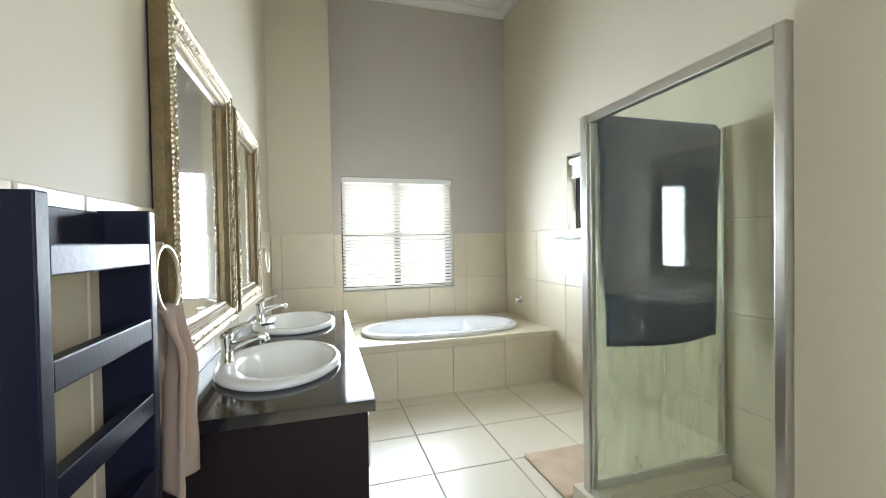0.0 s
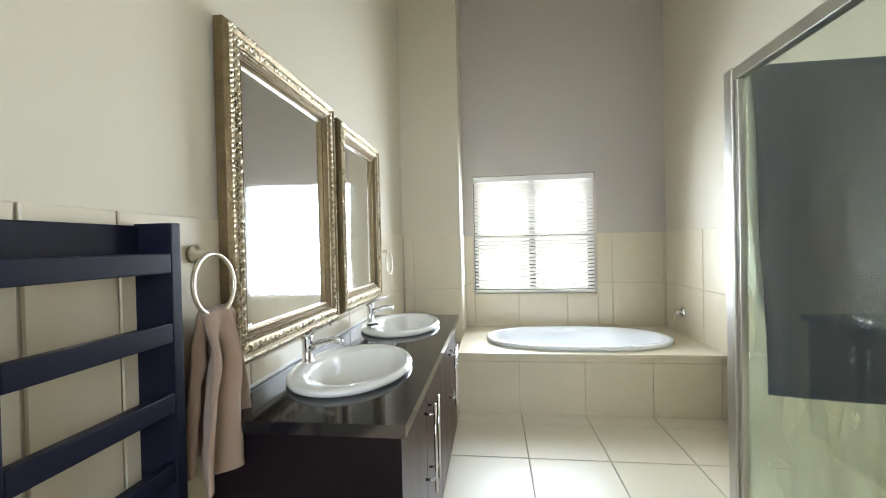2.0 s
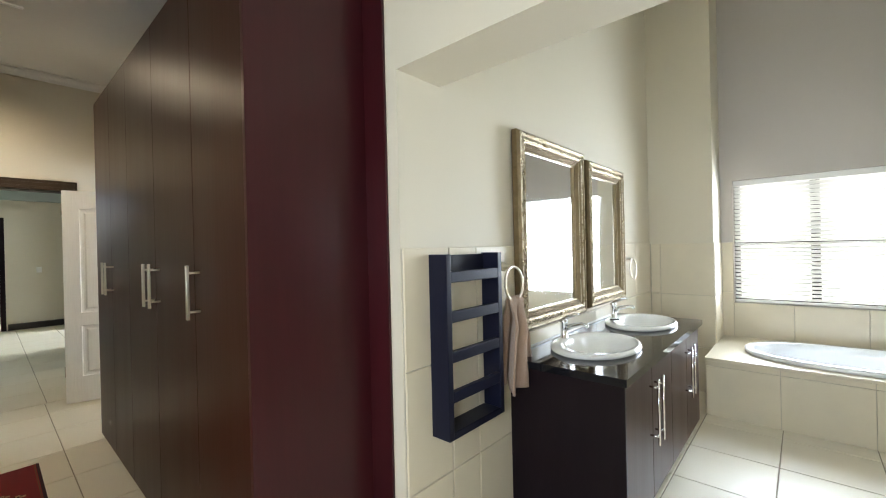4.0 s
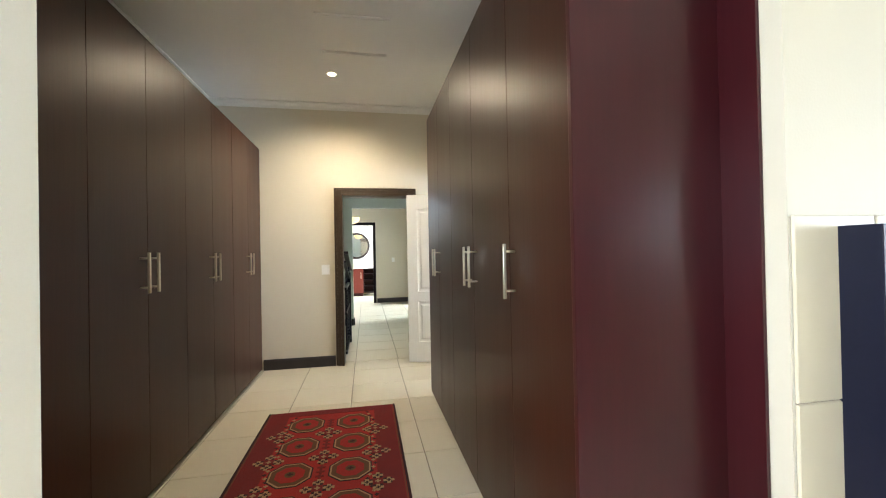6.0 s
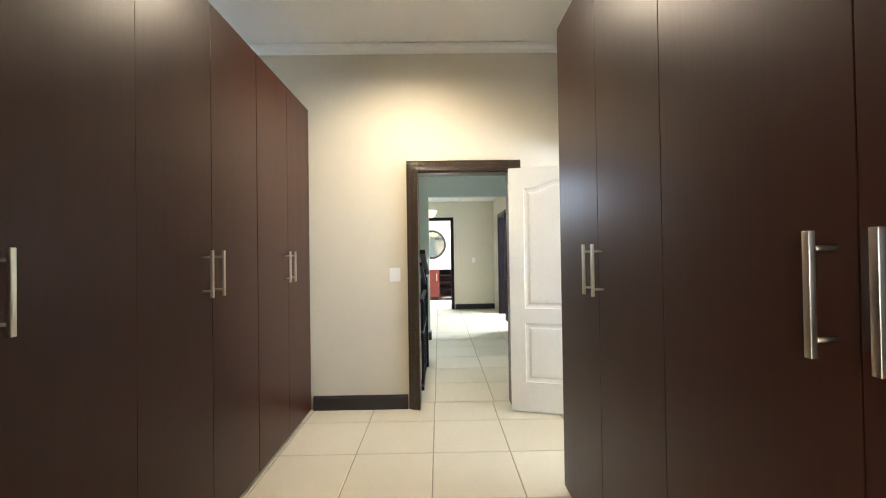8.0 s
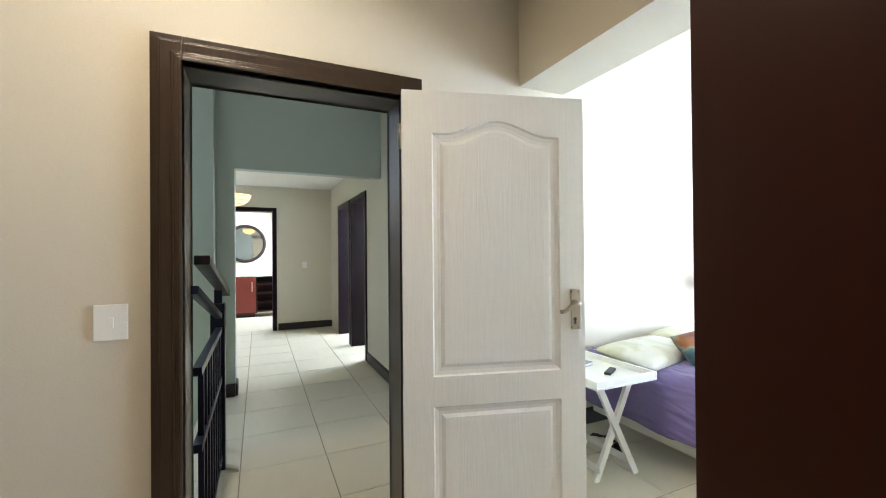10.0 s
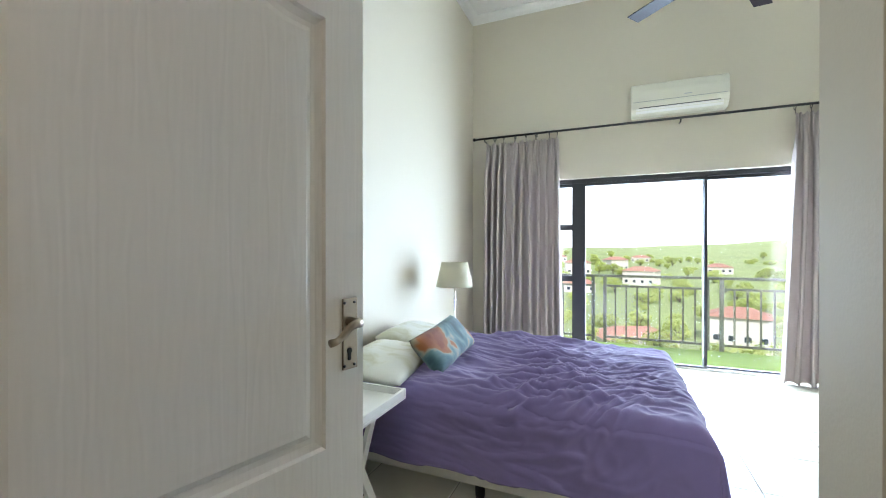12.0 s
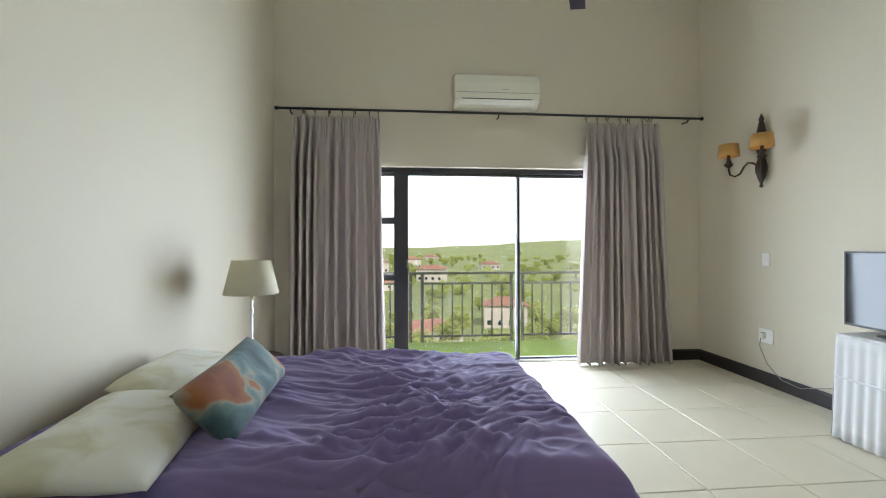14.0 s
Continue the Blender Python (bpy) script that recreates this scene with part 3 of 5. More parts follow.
door_leaf("panel_door", "white moulded two-panel door standing open against the wall", (-3.112, 0.388, 0), 74.8)

# ---------- floors with their tiles ----------
tile_cache = {}


def tile_mesh(w, d, t, material, ch=0.003):
    """A thin slab with a chamfered top, its corner at zero."""
    key = (round(w, 3), round(d, 3), t, material.name)
    if key not in tile_cache:
        v = [(0, 0, 0), (w, 0, 0), (w, d, 0), (0, d, 0), (0, 0, t - ch), (w, 0, t - ch), (w, d, t - ch), (0, d, t - ch),
             (ch, ch, t), (w - ch, ch, t), (w - ch, d - ch, t), (ch, d - ch, t)]
        f = [(0, 3, 2, 1)] + [(i, (i + 1) % 4, (i + 1) % 4 + 4, i + 4) for i in range(4)] + [(i + 4, (i + 1) % 4 + 4, (i + 1) % 4 + 8, i + 8) for i in range(4)] + [(8, 9, 10, 11)]
        me = bpy.data.meshes.new("tile")
        me.from_pydata(v, [], f)
        me.materials.append(material)
        tile_cache[key] = me
    return tile_cache[key]


def cuts(lo, hi, origin, pitch):
    k = [lo] + [origin + i * pitch for i in range(-60, 60) if lo + 0.02 < origin + i * pitch < hi - 0.02] + [hi]
    return list(zip(k, k[1:]))


def tiles(parent, m, us, vs, material, gap=0.006, t=0.008, skip=()):
    """Tiles over the cells us x vs of a plane placed by m."""
    for u0, u1 in us:
        for v0, v1 in vs:
            if any(a < (u0 + u1) / 2 < b and c < (v0 + v1) / 2 < d for a, b, c, d in skip):
                continue
            ob = new("tile", tile_mesh(u1 - u0 - gap, v1 - v0 - gap, t, material))
            ob.parent = parent
            ob.matrix_basis = m @ pose(u0 + gap / 2, v0 + gap / 2, 0)


def tiled_floor(name, x0, x1, y0, y1, ox, oy, p, label):
    fl = structure(name, boxes((x0, x1, y0, y1, -0.15, -0.005)), GROUT, label, "floor")
    tiles(fl, pose(0, 0, -0.008), cuts(x0, x1, ox, p), cuts(y0, y1, oy, p), TILE)
    return fl

# ---------- dressing room ----------


def wardrobe(label, x0, x1, doors, yf, yb, side, top=2.52, end=None):
    """One wardrobe unit: carcass, doors (from, to, handle x) and square bar handles. side: 1 when it opens to +y."""
    t = thing("wardrobe", label, "wardrobe", ((x0 + x1) / 2, yb, 0), group="dark wardrobes of the dressing room")
    cx = (x0 + x1) / 2
    a, b = sorted((0.0, (yf - yb) - side * 0.022))
    part("carcass", boxes((x0 - cx + 0.001, x1 - cx - 0.001, a, b, 0.03, top - 0.004)), MAHOG, t)
    if end is not None:
        e0, e1 = sorted((end - cx, end - cx + 0.02))
        ya, yb2 = sorted((0.0, (yf - yb) + side * 0.012))
        part("end_panel", boxes((e0, e1, ya, yb2, 0.0, top), bevel=0.002), MAHOGR, t, "reddish mahogany end panel")
    for d0, d1, hx in doors:
        y0, y1 = sorted((yf - yb, yf - yb - side * 0.02))
        d = part("door", boxes((d0 - cx + 0.0015, d1 - cx - 0.0015, y0, y1, 0.035, top), bevel=0.0015), MAHOG, t)
        yh = yf - yb + side * 0.045
        h = boxes((hx - cx - 0.007, hx - cx + 0.007, yh - 0.006, yh + 0.006, 1.125, 1.34), bevel=0.0015)
        for z in (1.155, 1.31):
            tube(h, [(hx - cx, yf - yb - side * 0.002, z), (hx - cx, yh, z)], 0.005, 8)
        part("handle", h, STEEL, d, "brushed steel bar handle")
    return t


S_, N_ = -1.268, 0.475
wardrobe("dark mahogany single-door wardrobe beside the pale wall", -0.24, 0.176, [(-0.24, 0.176, 0.165)], S_, -1.848, 1)
for x1 in (-0.24, -1.205, -2.175):
    x0 = max(x1 - 0.967, -3.142)
    mid = (x0 + x1) / 2
    wardrobe("dark mahogany two-door wardrobe with steel bar handles", x0, x1, [(x0, mid, mid - 0.018), (mid, x1, mid + 0.08)], S_, -1.848, 1)
wn1 = wardrobe("dark mahogany wardrobe with a reddish end panel", 0.175, 0.72, [(0.175, 0.70, 0.235)], N_, 0.953, -1, 2.54, 0.70)
part("filler_strip", boxes((0.7205 - 0.4475, 0.841 - 0.4475, -0.012, -0.001, 0.0, 2.54), bevel=0.001), MAHOGR, wn1, "reddish mahogany filler strip")
wardrobe("dark mahogany two-door wardrobe with steel bar handles", -0.965, 0.175, [(-0.965, -0.395, -0.434), (-0.395, 0.175, -0.326)], N_, 1.028, -1, 2.54)
wardrobe("dark mahogany two-door wardrobe beside the bedroom opening", -1.985, -0.965, [(-1.985, -1.455, -1.505), (-1.455, -0.965, -1.405)], N_, 1.028, -1, 2.54)

# red runner rug: ground, borders and guls woven proud of one another
rug = thing("rug", "red tribal wool rug with octagon medallions", "rug", (-0.975, -0.39, 0))
RX, RY = 0.825, 0.51
part("field", boxes((-RX, RX, -RY, RY, 0.001, 0.010), bevel=0.003), RUGRED, rug)
for inset, w, m in ((0.0, 0.016, RUGDARK), (0.019, 0.006, RUGOLIVE)):
    z0, z1 = 0.0095, 0.0125
    for y0, y1 in ((-RY + inset, -RY + inset + w), (RY - inset - w, RY - inset)):
        part("border", boxes((-RX, RX, y0, y1, z0, z1)), m, rug)
for d in ((-RX + 0.004, RX - 0.004, -RY + 0.027, -0.335), (-RX + 0.004, RX - 0.004, 0.335, RY - 0.027), (-RX + 0.004, -RX + 0.10, -0.335, 0.335), (RX - 0.10, RX - 0.004, -0.335, 0.335)):
    part("border", boxes((*d, 0.0095, 0.0115)), RUGDEEP, rug)


def octagon(r, k=0.42):
    return [(r, -r * k), (r, r * k), (r * k, r), (-r * k, r), (-r, r * k), (-r, -r * k), (-r * k, -r), (r * k, -r)]


def flat_shape(outlines, z0, z1):
    bm = bmesh.new()
    for o in outlines:
        prism(bm, o, "z", z0, z1)
    return bm


def cross_shape(cx, cy, s):
    pts = [(1, 3), (-1, 3), (-1, 1), (-3, 1), (-3, -1), (-1, -1), (-1, -3), (1, -3), (1, -1), (3, -1), (3, 1), (1, 1)]
    return [(cx + s * a, cy + s * b) for a, b in pts]


for i in range(4):
    gx = -0.54 + 0.36 * i
    for gy in (-0.175, 0.175):
        for r, m, z in ((0.128, RUGDARK, 0.0118), (0.120, RUGCREAM, 0.0124), (0.110, RUGOLIVE, 0.0130), (0.082, RUGRED, 0.0136), (0.030, RUGOLIVE, 0.0142)):
            part("medallion", flat_shape([[(gx + 1.05 * a, gy + b) for a, b in octagon(r)]], 0.0095, z), m, rug)
        part("motif", flat_shape([cross_shape(gx, gy, 0.006)], 0.0095, 0.0148), RUGDARK, rug)
    for d in (-0.05, 0.0, 0.05):
        part("motif", flat_shape([cross_shape(gx + d, 0.0, 0.008)], 0.0095, 0.0122), RUGDEEP, rug)
    if i < 3:
        hx = gx + 0.18
        for gy in (-0.335, 0.0, 0.335):
            part("motif", flat_shape([cross_shape(hx, gy, 0.027)], 0.0095, 0.0122), RUGDARK, rug)
            tips = [(0.062, 0), (-0.062, 0), (0, 0.062), (0, -0.062)]
            for a, b in tips:
                part("motif", flat_shape([cross_shape(hx + a, gy + b, 0.0105)], 0.0095, 0.0130), RUGCREAM, rug)
            for a, b in tips:
                part("motif", flat_shape([cross_shape(hx + a, gy + b, 0.0045)], 0.0095, 0.0136), RUGDARK, rug)
            part("motif", flat_shape([[(hx - 0.03, gy - 0.03), (hx + 0.03, gy - 0.03), (hx + 0.03, gy + 0.03), (hx - 0.03, gy + 0.03)]], 0.0095, 0.0140), RUGDEEP, rug)
            part("motif", flat_shape([cross_shape(hx, gy, 0.0055)], 0.0095, 0.0146), RUGCREAM, rug)
for i in range(34):
    for j in (-1, 1):
        gx = -RX + 0.13 + i * (2 * RX - 0.26) / 33
        part("motif", flat_shape([cross_shape(gx, j * (0.325 - 0.012 * abs((i % 8) - 4)), 0.0042)], 0.0095, 0.0122), RUGCREAM if i % 2 else RUGDARK, rug)

# ceiling downlight and slot vents
dl = thing("downlight", "small round warm recessed ceiling downlight", "ceiling light", (-2.36, -0.40, 3.09))
part("trim_ring", lathe(bmesh.new(), [(0.05, 0.0), (0.052, -0.006), (0.042, -0.010), (0.036, -0.004), (0.036, 0.0)], seg=24), PLASTIC, dl)
part("lamp_face", lathe(bmesh.new(), [(0.034, -0.003), (0.034, -0.006)], seg=20), LAMPON, dl)
for x, w in ((-1.91, 0.56), (-1.34, 0.56)):
    v = thing("slot_vent", "thin white slot in the ceiling", "ceiling vent", (x, -0.17, 3.09), group="ceiling slots")
    part("frame", boxes((-0.016, -0.004, -w / 2, w / 2, -0.012, 0.0), (0.004, 0.016, -w / 2, w / 2, -0.012, 0.0), bevel=0.001), PLASTIC, v)
    part("slot", boxes((-0.004, 0.004, -w / 2, w / 2, -0.004, 0.0)), IRON, v, "dark slot")


def switch(label, at, rz, w=0.075, h=0.115, rockers=1):
    """A wall switch plate facing +y before it is turned."""
    s = thing("light_switch", label, "switch", at, rz)
    part("plate", boxes((-w / 2, w / 2, 0, 0.009, -h / 2, h / 2), bevel=0.002), PLASTIC, s)
    for i in range(rockers):
        u = (i - (rockers - 1) / 2) * 0.03
        part("rocker", boxes((u - 0.008, u + 0.008, 0.008, 0.013, -0.016, 0.016), bevel=0.001), PLASTIC, s)
    return s


switch("white light switch beside the dark door frame", (-3.219, -0.57, 1.135), -90, 0.09, 0.115)
switch("white light switch at the end of the hall", (-9.289, 0.62, 1.14), -90)
switch("white light switch under the wall lamp", (0.629, 4.43, 1.15), 90)

# ---------- bathroom ----------
win = tagged(part("window_1", boxes((1.54, 1.585, 4.87, 4.92, 0.79, 1.97), (2.685, 2.735, 4.87, 4.92, 0.79, 1.97), (1.575, 2.70, 4.87, 4.92, 0.79, 0.825),
             (1.575, 2.70, 4.87, 4.92, 1.935, 1.97), (2.10, 2.17, 4.87, 4.92, 0.825, 1.935), (1.575, 2.70, 4.865, 4.925, 1.36, 1.40)), BLACKALU),
             "window behind white venetian blinds over the bath", "window", kind="structure")
for x0, x1 in ((1.585, 2.10), (2.17, 2.685)):
    for z0, z1 in ((0.825, 1.36), (1.40, 1.935)):
        g = part("pane", boxes((x0, x1, 4.893, 4.897, z0, z1)), GLASS, win)
        g.visible_shadow = False
# Glowing sheet close outside, added to turn the window and its slats white.
tagged(part("backdrop_bath", boxes((-0.5, 5.2, 5.82, 5.84, -0.6, 5.2)), glow("glowing_view_sheet", (0.97, 0.98, 1.0), 1.3)), "plain glowing sheet added to whiten the view through the bath window", "sky", kind="structure")
blind = thing("venetian_blind", "white venetian blind lowered over the bath window", "blind", (2.137, 4.79, 1.97))
part("head_rail", boxes((-0.592, 0.592, -0.03, 0.03, -0.055, -0.002), bevel=0.004), BLIND, blind)
part("bottom_rail", boxes((-0.59, 0.59, -0.024, 0.024, -1.172, -1.152), bevel=0.004), BLIND, blind)
slat = None
for i in range(30):
    z = -0.078 - i * 0.0362
    if slat is None:
        slat = part("slat", sheet(lambda u, v: (-0.588 + 1.176 * u, (v - 0.5) * 0.042, 0.002 - 0.003 * (v - 0.5) ** 2 * 4 - (v - 0.5) * 0.030), 1, 4), SLAT, blind)
        slat.location.z = z
    else:
        s = new("slat", slat.data)
        s.parent = blind
        s.location.z = z
for x in (-0.40, 0.40):
    part("ladder_cord", tube(bmesh.new(), [(x, -0.016, -0.05), (x, -0.016, -1.16)], 0.0012, 5), BLIND, blind)
sw = tagged(part("window_2", boxes((3.47, 3.52, 2.9, 2.93, 1.36, 2.0), (3.47, 3.52, 3.49, 3.52, 1.36, 2.0), (3.47, 3.52, 2.93, 3.49, 1.36, 1.39), (3.47, 3.52, 2.93, 3.49, 1.97, 2.0)), BLACKALU),
            "small dark-framed bathroom window standing ajar", "window", kind="structure")
sash = part("sash", boxes((3.525, 3.555, 2.935, 2.965, 1.395, 1.965), (3.525, 3.555, 3.455, 3.485, 1.395, 1.965), (3.525, 3.555, 2.965, 3.455, 1.395, 1.425), (3.525, 3.555, 2.965, 3.455, 1.935, 1.965)), BLACKALU, sw)
g = part("pane", boxes((3.538, 3.542, 2.965, 3.455, 1.425, 1.935)), GLASS, sw)
g.visible_shadow = False
rb = thing("roller_blind", "white blind rolled up in the small window", "blind", (3.42, 3.21, 1.98))
part("roll", tube(bmesh.new(), [(0, -0.30, -0.03), (0, 0.30, -0.03)], 0.028, 14), BLIND, rb)
part("hem", boxes((-0.004, 0.004, -0.29, 0.29, -0.16, -0.05), (-0.012, 0.012, -0.29, 0.29, -0.175, -0.16), bevel=0.002), BLIND, rb)
shelf = thing("wall_shelf", "short white towel bar under the small window", "rail", (3.378, 3.42, 1.29))
part("bar", tube(bmesh.new(), [(-0.07, -0.22, 0), (-0.07, 0.22, 0)], 0.008, 10), PLASTIC, shelf)
for y in (-0.16, 0.16):
    part("bracket", tube(bmesh.new(), [(-0.002, y, 0.012), (-0.045, y, 0.012), (-0.07, y, 0.0)], [0.018, 0.010, 0.008], 10), CHROME, shelf)

# vanity: cabinet, worktop, two basins with taps
van = thing("vanity_cabinet", "dark wood vanity cabinet with steel handles", "cabinet", (0.91, 1.69, 0))
part("body", boxes((0.0, 0.54, 0.02, 1.61, 0.10, 0.60), (0.50, 0.54, 0.02, 1.61, 0.60, 0.785), (0.02, 0.48, 0.05, 1.58, 0.0, 0.10)), ESPRESSO, van)
part("end_panel", boxes((0.0, 0.565, 0.0, 0.02, 0.0, 0.785), bevel=0.002), ESPRESSO, van)
for i in range(4):
    y0 = 0.022 + i * 0.398
    d = part("door", boxes((0.541, 0.562, y0 + 0.002, y0 + 0.396, 0.11, 0.78), bevel=0.002), MAHOG, van)
    hy = y0 + (0.355 if i % 2 == 0 else 0.043)
    h = tube(bmesh.new(), [(0.602, hy, 0.40), (0.602, hy, 0.72)], 0.006, 8)
    for z in (0.44, 0.68):
        tube(h, [(0.56, hy, z), (0.602, hy, z)], 0.005, 8)
    part("handle", h, CHROME, d, "chrome bar handle")
bm = bmesh.new()
holed_slab(bm, (0.903, 1.495, 1.655, 2.53), (1.19, 2.12), (0.205, 0.285), 0.787, 0.822)
holed_slab(bm, (0.903, 1.495, 2.53, 3.335), (1.19, 2.94), (0.205, 0.285), 0.787, 0.822)
top = tagged(part("worktop", bm, GRANITE), "polished black granite vanity worktop", "worktop")
tagged(part("splashback_seal", boxes((0.903, 0.912, 1.70, 3.335, 0.824, 0.836), bevel=0.002), PLASTIC), "white silicone seal along the worktop", "seal", kind="structure")


def basin(at):
    t = thing("basin", "oval white ceramic drop-in basin", "basin", at, group="vanity basins")
    pr = [(0.96, 0.0), (1.0, 0.006), (1.0, 0.016), (0.97, 0.026), (0.90, 0.030), (0.82, 0.026), (0.78, 0.010), (0.74, -0.03), (0.62, -0.09), (0.38, -0.125), (0.10, -0.135), (0.09, -0.137)]
    bm = bmesh.new()
    seg = 48
    rings = []
    for r, z in pr:
        off = 0.03 if r < 0.85 else 0.0
        rings.append([bm.verts.new((0.222 * r * math.cos(2 * math.pi * j / seg) + off * (1 if r > 0.2 else 1), 0.305 * r * math.sin(2 * math.pi * j / seg), z)) for j in range(seg)])
    for q, w in zip(rings, rings[1:]):
        for j in range(seg):
            bm.faces.new((q[j], q[(j + 1) % seg], w[(j + 1) % seg], w[j])).smooth = True
    bm.faces.new(rings[-1])
    part("bowl", bm, CERAMIC, t)
    part("waste", lathe(bmesh.new(), [(0.02, -0.136), (0.022, -0.131), (0.012, -0.130)], (0.03, 0, 0), 16), CHROME, t, "chrome waste")
    return t


def mixer(at):
    t = thing("basin_mixer", "chrome single-lever basin mixer tap", "tap", at, group="basin taps")
    part("body", lathe(bmesh.new(), [(0.024, 0), (0.024, 0.006), (0.019, 0.012), (0.019, 0.085), (0.023, 0.092), (0.021, 0.108), (0.010, 0.112)], seg=18), CHROME, t)
    part("spout", tube(bmesh.new(), [(0.010, 0, 0.055), (0.05, 0, 0.075), (0.105, 0, 0.090), (0.135, 0, 0.088), (0.140, 0, 0.072)], [0.016, 0.014, 0.012, 0.012, 0.010], 12), CHROME, t)
    part("lever", tube(bmesh.new(), [(0.0, 0, 0.106), (0.03, 0, 0.128), (0.085, 0, 0.146), (0.10, 0, 0.148)], [0.013, 0.010, 0.007, 0.006], 10), CHROME, t)
    return t


b_one = basin((1.19, 2.12, 0.823))
copy_thing(b_one, pose(1.19, 2.94, 0.823))
m_one = mixer((1.005, 2.12, 0.848))
copy_thing(m_one, pose(1.005, 2.94, 0.848))
rz = thing("razor", "small black razor lying by the tap", "razor", (1.03, 2.80, 0.848))
part("grip", tube(bmesh.new(), [(0, 0, 0.008), (0.06, 0.02, 0.012)], 0.006, 8), BLACKPL, rz)
can = thing("spray_can", "slim black bottle with white lettering on the worktop", "bottle", (0.95, 1.745, 0.822))
part("body", lathe(bmesh.new(), [(0.022, 0), (0.024, 0.004), (0.024, 0.15), (0.018, 0.165)], seg=18), BLACKPL, can)
part("cap", lathe(bmesh.new(), [(0.017, 0.165), (0.018, 0.169), (0.018, 0.195), (0.012, 0.20)], seg=16), BLACKPL, can)
part("print", boxes((0.0235, 0.0250, -0.006, 0.006, 0.03, 0.06), (0.0235, 0.0250, -0.008, 0.008, 0.07, 0.075), (0.0235, 0.0250, -0.007, 0.007, 0.085, 0.12)), PLASTIC, can, "white print")


def ornate_mirror(label, y0, y1, z0, z1, fw=0.105):
    """A gilded frame: stepped profile with a row of leaf bosses, round a mirror pane."""
    t = thing("framed_mirror", label, "mirror", (0.912, (y0 + y1) / 2, z0), group="gilded mirrors")
    w, h = (y1 - y0) / 2, z1 - z0
    bm = bmesh.new()
    prof = [(0.0, 0.0), (0.0, 0.03), (0.012, 0.045), (0.024, 0.048), (0.034, 0.040), (0.052, 0.046), (0.066, 0.040), (0.072, 0.028), (0.076, 0.032), (0.080, 0.027), (0.084, 0.030), (0.088, 0.024), (0.092, 0.027), (0.096, 0.019), (fw, 0.018), (fw, 0.0)]
    rings = []
    for i, d in prof:
        rings.append([bm.verts.new((d, a, b)) for a, b in ((-w + i, i), (w - i, i), (w - i, h - i), (-w + i, h - i))])
    for q, r in zip(rings, rings[1:]):
        for j in range(4):
            bm.faces.new((q[j], q[(j + 1) % 4], r[(j + 1) % 4], r[j]))
    part("frame", bm, GOLD, t, "antique gold moulded frame")
    part("back_board", boxes((-0.008, 0.001, -w + 0.01, w - 0.01, 0.01, h - 0.01)), ESPRESSO, t)
    part("mirror_pane", boxes((0.004, 0.008, -w + fw - 0.004, w - fw + 0.004, fw - 0.004, h - fw + 0.004)), MIRROR, t)
    verts, faces = [], []
    shape = [(0, 0, 1.0)] + [(math.cos(a) * 0.8, math.sin(a) * 0.8, 0.55) for a in [k * math.pi / 3 for k in range(6)]] + [(math.cos(a) * 1.1, math.sin(a) * 1.1, 0) for a in [k * math.pi / 3 for k in range(6)]]
    tri = [(0, 1 + k, 1 + (k + 1) % 6) for k in range(6)] + [(1 + k, 7 + k, 7 + (k + 1) % 6, 1 + (k + 1) % 6) for k in range(6)]

    def boss(a, b, along, s, tilt, d=0.041):
        o = len(verts)
        for u, v, n in shape:
            p, q = u * s * 1.5, v * s * 0.62
            p, q = p * math.cos(tilt) - q * math.sin(tilt), p * math.sin(tilt) + q * math.cos(tilt)
            verts.append((d + n * s * 0.95, a + (p if along else q), b + (q if along else p)))
        faces.extend([tuple(o + i for i in f) for f in tri])
    for along in (True, False):
        length = 2 * w if along else h
        k = int(length / 0.0155)
        for e in (0, 1):
            for i in range(k):
                s = 0.012 + (i + 0.5) * (length - 0.024) / k
                for row, (dep, size, depth) in enumerate(((0.050, 0.0095, 0.042), (0.041, 0.0080, 0.040), (0.070, 0.0050, 0.033), (0.018, 0.0085, 0.044))):
                    if s < dep or s > length - dep:
                        continue
                    tl = (0.8 if i % 2 else -0.35) if row == 0 else (-0.8 if i % 2 else 0.35) if row == 1 else (0.5 if row == 3 else 0.0)
                    if along:
                        boss(-w + s, dep if e == 0 else h - dep, True, size, tl, depth)
                    else:
                        boss(-w + dep if e == 0 else w - dep, s, False, size, tl, depth)
    me = bpy.data.meshes.new("ornament")
    me.from_pydata(verts, [], faces)
    me.materials.append(GILT)
    o = new("ornament", me)
    o.parent = t
    o["label"] = "carved gilded leaf ornament"
    o["kind"] = "stuff"
    return t


ornate_mirror("large mirror in an ornate antique gold frame", 1.75, 2.585, 0.93, 2.0)
ornate_mirror("second mirror in an ornate antique gold frame", 2.655, 3.39, 0.945, 1.97)


def towel_ring(at):
    t = thing("towel_ring", "brushed steel towel ring on the wall", "towel ring", at, group="towel rings")
    part("mount", tube(bmesh.new(), [(0, 0, 0), (0.012, 0, 0), (0.014, 0, 0), (0.055, 0, 0)], [0.024, 0.024, 0.012, 0.012], 16), STEEL, t)
    k = 40
    part("ring", tube(bmesh.new(), [(0.058 + 0.01 * math.sin(math.pi * i / k), 0.082 * math.sin(2 * math.pi * i / k), -0.084 + 0.084 * math.cos(2 * math.pi * i / k)) for i in range(k)], 0.006, 8, True), STEEL, t)
    return t


r_one = towel_ring((0.911, 1.64, 1.285))
copy_thing(r_one, pose(0.911, 3.52, 1.255))


